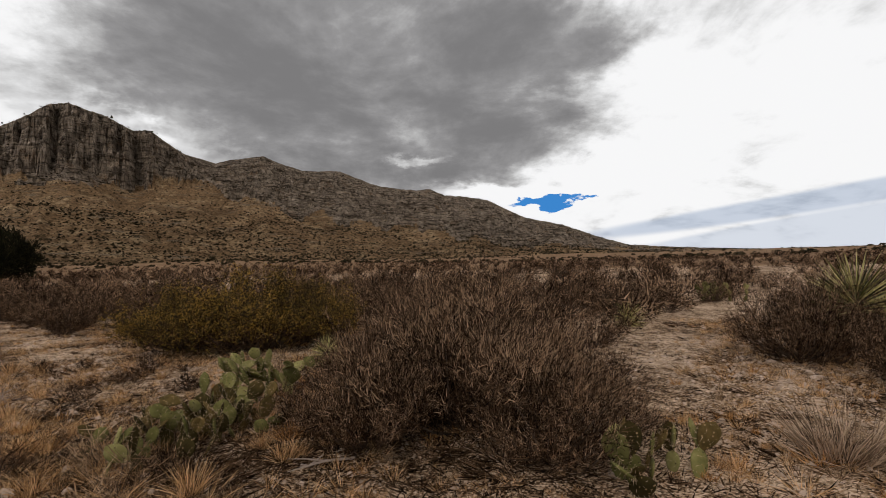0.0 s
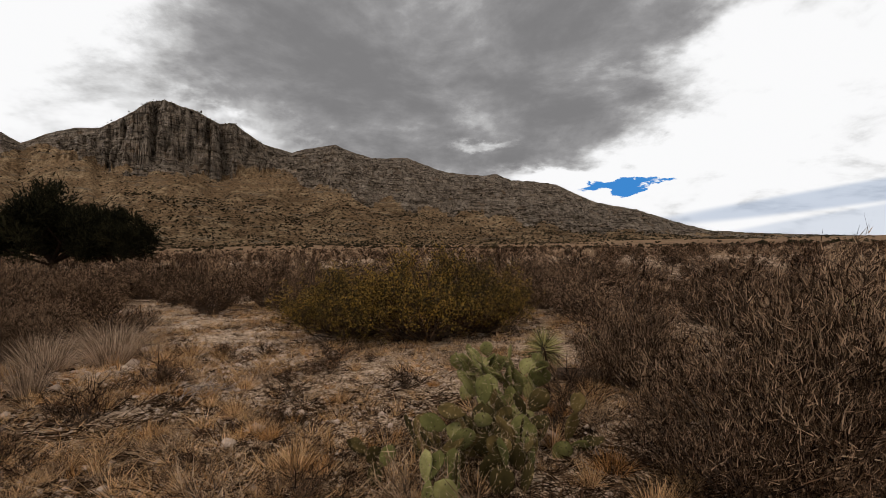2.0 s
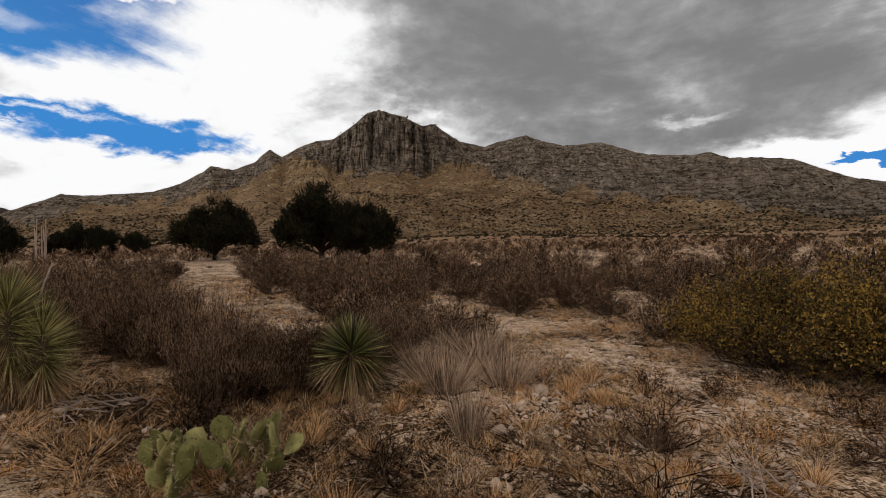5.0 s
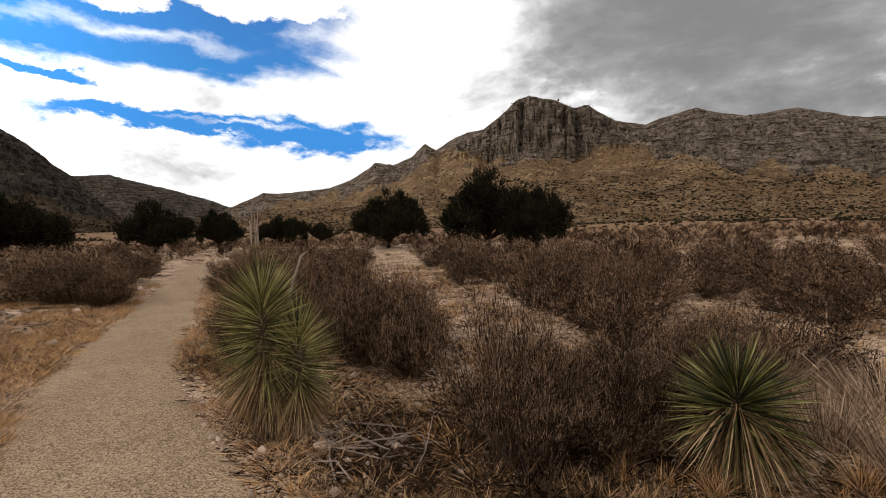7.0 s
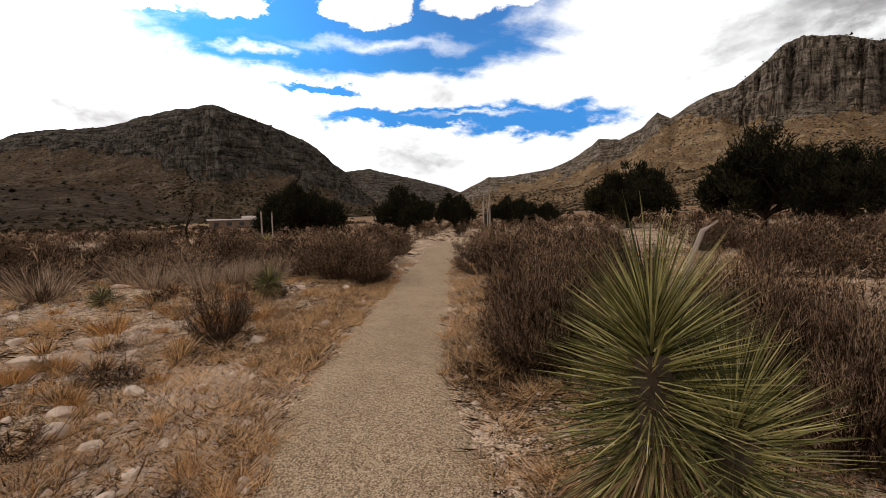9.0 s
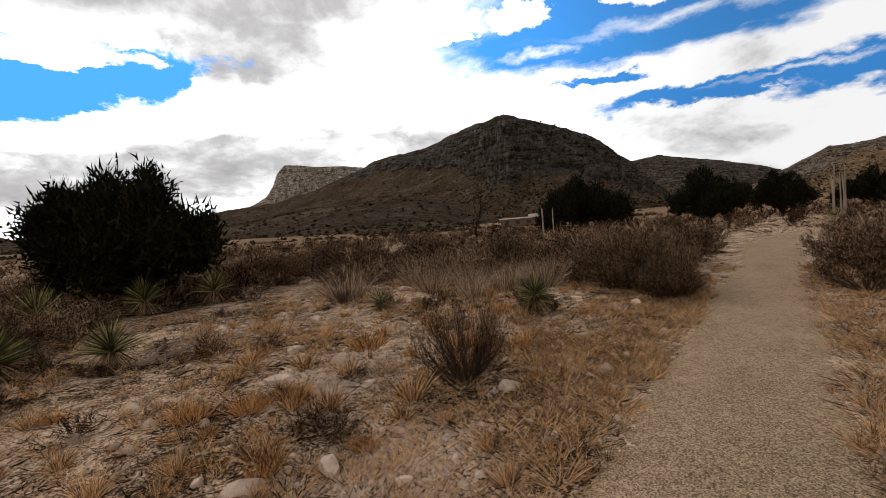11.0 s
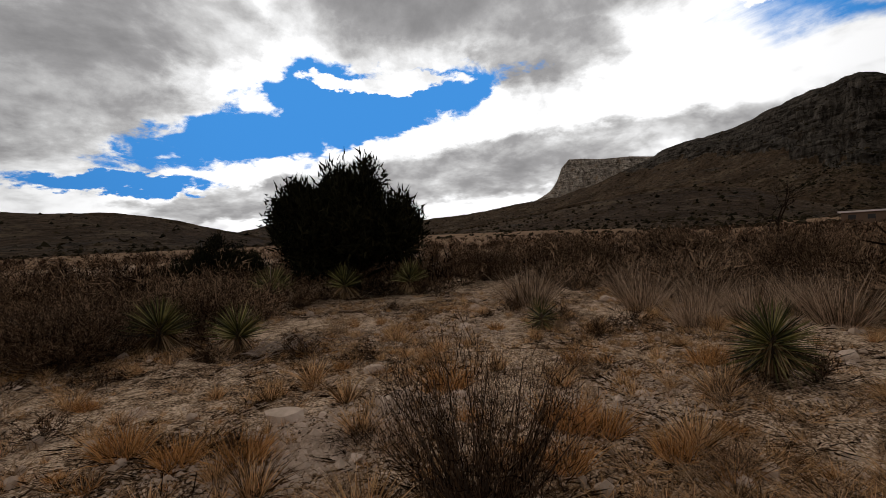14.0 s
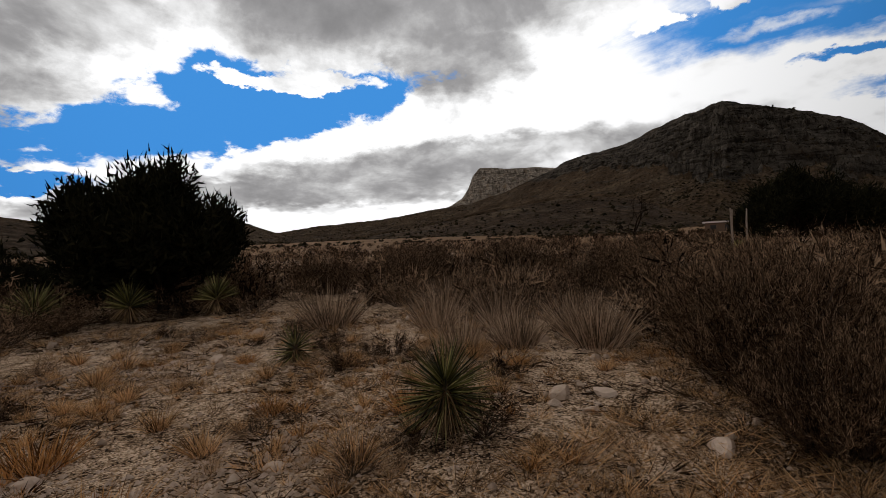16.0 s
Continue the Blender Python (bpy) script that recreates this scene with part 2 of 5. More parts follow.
M_PATH = gravel_material("crushed_gravel", 105, [(0.3, (0.13, 0.093, 0.058)), (0.55, (0.31, 0.23, 0.145)), (0.85, (0.56, 0.44, 0.3))], (0.3, 0.28, 0.56), 0.008)
M_SOIL = gravel_material("stony_soil", 64, [(0.59, (0.015, 0.009, 0.005)), (0.68, (0.11, 0.07, 0.039)), (0.78, (0.36, 0.25, 0.155)), (0.92, (0.72, 0.58, 0.43))], (0.55, 0.7, 0.3), 0.016, 0.8, 6.0)
M_PLAIN = material("scrubby_plain", [(0.1, 0.068, 0.04), (0.2, 0.14, 0.085), (0.36, 0.27, 0.175)], 0.5, 9, 0.95, 0.5, 2.0, 0.2)
# dead leaves, dark enough to double as painted contact shade
M_DUFF_SHADE = material("leaf_duff_and_shade", [(0.008, 0.005, 0.003), (0.03, 0.019, 0.011), (0.12, 0.08, 0.048)], 8, 3, 0.95, 0, island=0.7)
M_STONE = material("limestone", [(0.24, 0.2, 0.155), (0.43, 0.37, 0.3), (0.62, 0.55, 0.47)], 14, 6, 0.9, 0.5, 45, 0.01, island=0.3, obj=0.15)
# shade inside the brush is painted: near-black inner twigs, paler outer tips
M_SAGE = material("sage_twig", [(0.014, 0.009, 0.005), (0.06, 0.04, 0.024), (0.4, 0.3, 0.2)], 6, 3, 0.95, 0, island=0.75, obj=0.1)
M_SAGE_SHADED = material("dark_shaded_twig", [(0.005, 0.003, 0.002), (0.014, 0.0085, 0.005), (0.15, 0.1, 0.06)], 6, 3, 0.95, 0, island=0.75, obj=0.1)
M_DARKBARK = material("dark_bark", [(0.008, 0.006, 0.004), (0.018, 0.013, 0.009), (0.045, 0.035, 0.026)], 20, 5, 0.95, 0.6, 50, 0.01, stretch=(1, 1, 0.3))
M_BARK = material("grey_bark", [(0.03, 0.023, 0.017), (0.07, 0.055, 0.042), (0.16, 0.13, 0.1)], 20, 5, 0.95, 0.6, 50, 0.01, stretch=(1, 1, 0.3))
M_DEADWOOD = material("bleached_wood", [(0.12, 0.1, 0.085), (0.26, 0.23, 0.2), (0.42, 0.38, 0.34)], 20, 4, 0.9, 0.3, 60, 0.005, island=0.3)
M_STRAW = material("straw_grass", [(0.06, 0.036, 0.017), (0.46, 0.3, 0.14), (0.8, 0.6, 0.35)], 5, 2, 0.8, 0, island=0.8, obj=0.1, translucent=0.25)
M_RUST = material("rust_grass", [(0.09, 0.045, 0.016), (0.4, 0.22, 0.08), (0.68, 0.43, 0.18)], 5, 2, 0.8, 0, island=0.8, translucent=0.25)
M_GREYGRASS = material("grey_grass", [(0.045, 0.033, 0.021), (0.3, 0.215, 0.13), (0.6, 0.49, 0.34)], 5, 2, 0.85, 0, island=0.6, translucent=0.2)
M_GREYTALL = material("tall_grey_grass", [(0.05, 0.038, 0.026), (0.24, 0.185, 0.128), (0.6, 0.5, 0.38)], 5, 2, 0.85, 0, island=0.7, translucent=0.15)
M_CREOSOTE = material("olive_leaf", [(0.01, 0.008, 0.002), (0.06, 0.045, 0.009), (0.34, 0.23, 0.04)], 4, 3, 0.7, 0, island=0.6, translucent=0.2)
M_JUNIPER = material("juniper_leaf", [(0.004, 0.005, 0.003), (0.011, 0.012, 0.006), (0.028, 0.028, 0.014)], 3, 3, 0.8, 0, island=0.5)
M_YUCCA = material("yucca_leaf", [(0.012, 0.015, 0.004), (0.115, 0.122, 0.03), (0.55, 0.54, 0.24)], 6, 3, 0.55, 0, island=0.6, obj=0.25, translucent=0.1)
M_YUCDRY = material("dry_yucca_leaf", [(0.03, 0.02, 0.01), (0.19, 0.135, 0.072), (0.5, 0.39, 0.24)], 6, 3, 0.8, 0, island=0.6)
M_PAD = material("cactus_skin", [(0.045, 0.05, 0.017), (0.125, 0.133, 0.047), (0.3, 0.305, 0.13)], 12, 4, 0.76, 0.15, 60, 0.004, obj=0.4, spots=((0.045, 0.03, 0.016), 30, 0.2))
M_PADOLD = material("brown_cactus_skin", [(0.02, 0.018, 0.007), (0.055, 0.047, 0.018), (0.15, 0.115, 0.045)], 12, 4, 0.8, 0.2, 60, 0.004, obj=0.5, spots=((0.3, 0.2, 0.1), 26, 0.22))
M_SPINE = material("spine", [(0.4, 0.32, 0.2), (0.55, 0.48, 0.36)], 10, 2, 0.6, 0, island=0.4)
M_LITTER = material("leaf_litter", [(0.03, 0.02, 0.013), (0.11, 0.076, 0.05), (0.36, 0.29, 0.21)], 8, 3, 0.95, 0, island=0.6)
M_PLASTER = material("brown_wall", [(0.1, 0.075, 0.055), (0.16, 0.12, 0.09)], 3, 4, 0.8, 0.1, 20, 0.01)
M_ROOF = material("pale_roof", [(0.55, 0.55, 0.55), (0.66, 0.66, 0.66)], 2, 4, 0.6, 0.1, 10, 0.01)
M_DARK = material("dark_opening", [(0.02, 0.02, 0.02), (0.03, 0.03, 0.03)], 2, 2, 0.3, 0)


def hill_nodes(name):
    """A rough matt material with helpers for its noise, ramps and mixes"""
    mat = bpy.data.materials.new(name)
    mat.use_nodes = True
    nt = mat.node_tree
    N, L = nt.nodes, nt.links
    bsdf = N["Principled BSDF"]
    bsdf.inputs["Roughness"].default_value = 0.95
    bsdf.inputs["Specular IOR Level"].default_value = 0.03
    pos = N.new("ShaderNodeNewGeometry").outputs["Position"]

    def tex(scale, stretch=(1, 1, 1), det=7, ro=0.65, dist=0.0):
        mp = N.new("ShaderNodeMapping")
        mp.inputs["Scale"].default_value = stretch
        L.new(pos, mp.inputs[0])
        n = N.new("ShaderNodeTexNoise")
        n.inputs["Scale"].default_value, n.inputs["Detail"].default_value = scale, det
        n.inputs["Roughness"].default_value, n.inputs["Distortion"].default_value = ro, dist
        L.new(mp.outputs[0], n.inputs["Vector"])
        return n.outputs["Fac"]

    def ramp(fac, stops):
        r = N.new("ShaderNodeValToRGB")
        while len(r.color_ramp.elements) < len(stops):
            r.color_ramp.elements.new(0.5)
        for e, (p, c) in zip(r.color_ramp.elements, stops):
            e.position, e.color = p, (*c, 1)
        L.new(fac, r.inputs[0])
        return r.outputs[0]

    def mix(fac, a, b, kind="MIX"):
        n = N.new("ShaderNodeMix")
        n.data_type = "RGBA"
        n.blend_type = kind
        for sock, v in ((0, fac), (6, a), (7, b)):
            if isinstance(v, tuple):
                n.inputs[sock].default_value = (*v, 1)
            elif isinstance(v, float):
                n.inputs[sock].default_value = v
            else:
                L.new(v, n.inputs[sock])
        return n.outputs[2]

    def finish(col, height, dist):
        L.new(col, bsdf.inputs["Base Color"])
        bp = N.new("ShaderNodeBump")
        bp.inputs["Strength"].default_value, bp.inputs["Distance"].default_value = 1.0, dist
        L.new(height, bp.inputs["Height"])
        L.new(bp.outputs[0], bsdf.inputs["Normal"])
        return mat

    return tex, ramp, mix, finish


def scree_material(name, tint):
    """Tan talus with straw patches, rock bands and small stones"""
    tex, ramp, mix, finish = hill_nodes(name)
    col = ramp(tex(0.008, det=9), [(0.3, (0.09, 0.056, 0.03)), (0.5, (0.165, 0.105, 0.058)), (0.68, (0.25, 0.165, 0.095))])
    col = mix(ramp(tex(0.022, det=9, ro=0.7), [(0.5, (0, 0, 0)), (0.66, (1, 1, 1))]), col, (0.3, 0.215, 0.13))
    col = mix(ramp(tex(0.03, (0.35, 0.35, 3.0), 8, 0.7, 0.6), [(0.56, (0, 0, 0)), (0.64, (0.8, 0.8, 0.8))]), col, (0.15, 0.12, 0.09))
    col = mix(1.0, col, ramp(tex(0.16, det=6, ro=0.75), [(0.4, (0.4, 0.38, 0.35)), (0.55, (1, 1, 1)), (0.7, (1.25, 1.22, 1.18))]), "MULTIPLY")
    return finish(mix(1.0, col, tint, "MULTIPLY"), tex(0.06, (1, 1, 0.8), 12, 0.75), 6.0)


def rock_material(name, tint):
    """Bare limestone: upright cracks, level beds, dark pockets of brush"""
    tex, ramp, mix, finish = hill_nodes(name)
    col = ramp(tex(0.03, (1, 1, 1.3), 10, 0.75), [(0.34, (0.09, 0.072, 0.058)), (0.5, (0.19, 0.158, 0.128)), (0.66, (0.34, 0.29, 0.24))])
    crack = ramp(tex(0.085, (1, 1, 0.22), 7, 0.65, 0.8), [(0.4, (0.22, 0.2, 0.18)), (0.48, (1, 1, 1))])
    beds = ramp(tex(0.06, (0.25, 0.25, 2.2), 7, 0.65, 0.5), [(0.4, (0.35, 0.33, 0.3)), (0.5, (1, 1, 1)), (0.66, (1.25, 1.22, 1.18))])
    col = mix(1.0, mix(0.8, col, crack, "MULTIPLY"), beds, "MULTIPLY")
    col = mix(ramp(tex(0.018, det=9, ro=0.7), [(0.55, (0, 0, 0)), (0.7, (0.7, 0.7, 0.7))]), col, (0.17, 0.105, 0.056))
    col = mix(ramp(tex(0.12, det=5, ro=0.7), [(0.58, (0, 0, 0)), (0.64, (0.85, 0.85, 0.85))]), col, (0.035, 0.032, 0.02))
    return finish(mix(1.0, col, tint, "MULTIPLY"), tex(0.07, (1, 1, 0.5), 12, 0.78), 14.0)


M_ROCK = [scree_material("tan_talus", (1.2, 1.17, 1.12)), rock_material("grey_tan_limestone", (1.1, 1.03, 0.96))]
# greyer copy at about half brightness: the tint carries the backlit slopes' shade
M_ROCK_GREY_SHADED = [scree_material("brown_talus_shaded", (0.5, 0.5, 0.52)), rock_material("grey_limestone_shaded", (0.55, 0.54, 0.53))]
M_ROCK_PALE = [scree_material("pale_talus", (1.0, 1.0, 1.0)), rock_material("pale_limestone_bluff", (2.0, 2.0, 2.0))]
M_SCRUBDOT = material("far_scrub", [(0.008, 0.008, 0.005), (0.022, 0.02, 0.011), (0.06, 0.048, 0.028)], 0.2, 3, 0.95, 0, island=0.6)

# ---- mesh helpers ----
RNG = np.random.default_rng(7)


def mesh_of(name, verts, faces, mats, slots=None, flat=True):
    """A mesh from arrays. faces: (n, 3) or (n, 4)"""
    verts, faces = np.asarray(verts, np.float32), np.asarray(faces, np.int32)
    me = bpy.data.meshes.new(name)
    n, k = faces.shape
    me.vertices.add(len(verts))
    me.vertices.foreach_set("co", verts.ravel())
    me.loops.add(n * k)
    me.loops.foreach_set("vertex_index", faces.ravel())
    me.polygons.add(n)
    me.polygons.foreach_set("loop_start", np.arange(0, n * k, k, dtype=np.int32))
    me.polygons.foreach_set("use_smooth", np.full(n, not flat))
    for mt in (mats if isinstance(mats, (list, tuple)) else [mats]):
        me.materials.append(mt)
    if slots is not None:
        me.polygons.foreach_set("material_index", np.asarray(slots, np.int32))
    me.update(calc_edges=True)
    return me


def part(name, me, parent, label="", m=None):
    ob = new(name, me)
    ob.parent = parent
    if m is not None:
        ob.matrix_basis = m
    if label:
        ob["label"] = label
    return ob


def unit(v):
    return v / np.maximum(np.linalg.norm(v, axis=-1, keepdims=True), 1e-9)


def strips(base, tip, width, sag=0.0, segs=2, fold=0.0):
    """Thin tapered blades from base to tip, bent by sag: each a strip of segs pieces"""
    base, tip = np.asarray(base, float), np.asarray(tip, float)
    n = len(base)
    width = np.broadcast_to(np.asarray(width, float), (n,))
    sag = np.broadcast_to(np.asarray(sag, float), (n,))
    way = unit(tip - base)
    side = np.cross(way, unit(RNG.normal(size=(n, 3)) * (1, 1, 0.4)))
    side = unit(side)
    vs, per = [], 2 * segs + 1
    for i in range(segs + 1):
        f = i / segs
        c = base + (tip - base) * f
        c = c - np.array((0, 0, 1.0)) * (sag * f * f)[:, None]
        w = (width * (1 - f * 0.55))[:, None] / 2
        if i < segs:
            vs += [c - side * w, c + side * w]
        else:
            vs += [c]
    v = np.stack(vs, 1).reshape(-1, 3)
    f = []
    for i in range(segs - 1):
        a = 2 * i
        f += [(a, a + 1, a + 3), (a, a + 3, a + 2)]
    a = 2 * (segs - 1)
    f += [(a, a + 1, a + 2)]
    f = (np.arange(n)[:, None, None] * per + np.array(f)[None]).reshape(-1, 3)
    return v, f


def tubes(lines, radii, sides=5):
    """Tapered round limbs along polylines"""
    vs, fs, at = [], [], 0
    for line, rad in zip(lines, radii):
        line = np.asarray(line, float)
        k = len(line)
        for i in range(k):
            d = unit(line[min(i + 1, k - 1)] - line[max(i - 1, 0)])
            u = unit(np.cross(d, (0.31, 0.52, 0.79)))
            w = np.cross(d, u)
            ang = np.arange(sides) * 2 * np.pi / sides
            vs.append(line[i] + rad[i] * (np.cos(ang)[:, None] * u + np.sin(ang)[:, None] * w))
        for i in range(k - 1):
            for j in range(sides):
                a, b = at + i * sides + j, at + i * sides + (j + 1) % sides
                fs.append((a, b, b + sides, a + sides))
        at += k * sides
    return np.concatenate(vs), np.array(fs)


def join(*pairs):
    """Joins (verts, faces) pairs; quads become triangles"""
    vs, fs, sl, at = [], [], [], 0
    for i, (v, f) in enumerate(pairs):
        if f.shape[1] == 4:
            f = np.concatenate([f[:, [0, 1, 2]], f[:, [0, 2, 3]]])
        vs.append(v)
        fs.append(f + at)
        sl.append(np.full(len(f), i))
        at += len(v)
    return np.concatenate(vs), np.concatenate(fs), np.concatenate(sl)


# ---- ground ----
WAY = [(9.0, -4.6), (4.0, -2.8), (0.5, -1.4), (-2.7, -0.02), (-5.3, 0.62), (-8.0, 1.05), (-10.5, 1.2), (-12.4, 1.32), (-14.2, 1.5), (-16.9, 2.15), (-18.6, 2.62),
       (-22.3, 3.55), (-27.0, 4.95), (-31.5, 6.0), (-36.0, 8.2), (-41.0, 12.0)]


def smooth_line(pts, step=0.3):
    """A smooth curve through the points, evenly cut"""
    p = np.array([pts[0]] + list(pts) + [pts[-1]], float)
    out = []
    for i in range(1, len(p) - 2):
        t = np.linspace(0, 1, 24, endpoint=False)[:, None]
        a, b, c, d = p[i - 1], p[i], p[i + 1], p[i + 2]
        out.append(0.5 * (2 * b + (c - a) * t + (2 * a - 5 * b + 4 * c - d) * t * t + (3 * b - a - 3 * c + d) * t ** 3))
    q = np.concatenate(out + [p[-1:]])
    s = np.concatenate([[0], np.cumsum(np.linalg.norm(np.diff(q, axis=0), axis=1))])
    u = np.arange(0, s[-1], step)
    return np.stack([np.interp(u, s, q[:, 0]), np.interp(u, s, q[:, 1])], 1)


CENTRE = smooth_line(WAY)
HALF_PATH = 0.68


def off_path(x, y):
    x, y = np.atleast_1d(np.asarray(x, float)), np.atleast_1d(np.asarray(y, float))
    out = np.full(x.shape, 1e9)
    for a, b in CENTRE[::2]:
        out = np.minimum(out, (x - a) ** 2 + (y - b) ** 2)
    return np.sqrt(out)


def ground_z(x, y):
    x, y = np.asarray(x, float), np.asarray(y, float)
    r = np.hypot(x + 8, y - 0.5)
    z = 0.017 * np.maximum(0, r - 9)
    near = np.clip((off_path(x.ravel(), y.ravel()).reshape(x.shape) - 0.95) / 1.2, 0, 1) if r.size < 400000 else 1.0
    bumps = 0.035 * np.sin(1.9 * x + 0.7 * y) * np.cos(1.3 * y - 0.6 * x + 1) + 0.02 * np.clip(1.4 - r / 11, 0, 1) * np.sin(4.1 * x - 2.2 * y + 2) * np.sin(3.3 * y + 1.2 * x) + 0.02 * np.sin(0.6 * x + 1.1) * np.cos(0.8 * y)
    far = np.clip((r - 40) / 300, 0, 1)
    roll = far * (2.2 * np.sin(0.011 * x + 0.3) * np.cos(0.013 * y) + 1.0 * np.sin(0.031 * x + 0.02 * y))
    return z + bumps * near * np.clip(1.5 - r / 80, 0.2, 1) + roll


def gz(x, y):
    return float(ground_z(np.array([x]), np.array([y]))[0])


def build_ground():
    na = 840
    rr = np.concatenate([[0.05], np.geomspace(0.35, 4700, 330)])
    ang = np.arange(na) * 2 * np.pi / na
    X = -8 + rr[:, None] * np.cos(ang)
    Y = 0.5 + rr[:, None] * np.sin(ang)
    Z = ground_z(X, Y)
    d = off_path(X.ravel(), Y.ravel()).reshape(X.shape)
    Z = Z - 0.015 * np.clip((0.5 - d) / 0.2, 0, 1)
    v = np.stack([X, Y, Z], -1).reshape(-1, 3)
    i, j = np.meshgrid(np.arange(len(rr) - 1), np.arange(na), indexing="ij")
    a, b = i * na + j, i * na + (j + 1) % na
    f = np.stack([a, a + na, b + na, b], -1).reshape(-1, 4)
    far = (rr[i] > 55).astype(int).reshape(-1)
    ob = new("ground", mesh_of("ground", v, f, [M_SOIL, M_PLAIN], far, flat=False))
    tagged(ob, "pale stony desert soil with dry grass and scrub", "ground", kind="structure")


def build_path():
    c = smooth_line(WAY, 0.05)
    g = np.random.default_rng(12)
    t = unit(np.gradient(c, axis=0))
    nrm = np.stack([-t[:, 1], t[:, 0]], 1)
    cols = np.array([-1.3, -1.2, -1.12, -1.06, -1.0, -0.94, -0.86, -0.7, -0.35, 0, 0.35, 0.7, 0.86, 0.94, 1.0, 1.06, 1.12, 1.2, 1.3])
    wob = 0.025 * np.sin(np.arange(len(c)) * 0.085)
    P = c[:, None, :] + nrm[:, None, :] * (cols[None, :, None] * HALF_PATH + wob[:, None, None])
    # a low crown that runs out into the soil on both sides with an uneven edge
    Z = ground_z(P[..., 0], P[..., 1]) + 0.013 - 0.013 * np.abs(cols) ** 5
    Z = Z + g.normal(size=Z.shape) * 0.0035 * (np.abs(cols) > 0.8)
    v = np.concatenate([P, Z[..., None]], -1).reshape(-1, 3)
    n, k = len(c), len(cols)
    i, j = np.meshgrid(np.arange(n - 1), np.arange(k - 1), indexing="ij")
    a = i * k + j
    f = np.stack([a, a + k, a + k + 1, a + 1], -1).reshape(-1, 4)
    tagged(new("path", mesh_of("path", v, f, M_PATH, flat=False)), "compacted tan crushed gravel footpath winding through scrub", "path", kind="structure")


build_ground()
build_path()


# ---- mountains ----
def ridged(seed, a, b, octaves=5, freq=1.0):
    """Ridged noise over two arrays, 0 to 1"""
    out, amp, tot = np.zeros_like(a), 1.0, 0.0
    g = np.random.default_rng(seed)
    for o in range(octaves):
        tab = g.random((64, 64))
        u, w = a * freq * 2 ** o + 11.3 * o, b * freq * 2 ** o + 5.1 * o
        i, j = np.floor(u).astype(int), np.floor(w).astype(int)
        fu, fw = u - i, w - j
        fu, fw = fu * fu * (3 - 2 * fu), fw * fw * (3 - 2 * fw)
        q = lambda p, r: tab[p % 64, r % 64]
        n = (q(i, j) * (1 - fu) + q(i + 1, j) * fu) * (1 - fw) + (q(i, j + 1) * (1 - fu) + q(i + 1, j + 1) * fu) * fw
        out += amp * (1 - np.abs(2 * n - 1))
        tot += amp
        amp *= 0.55
    return out / tot


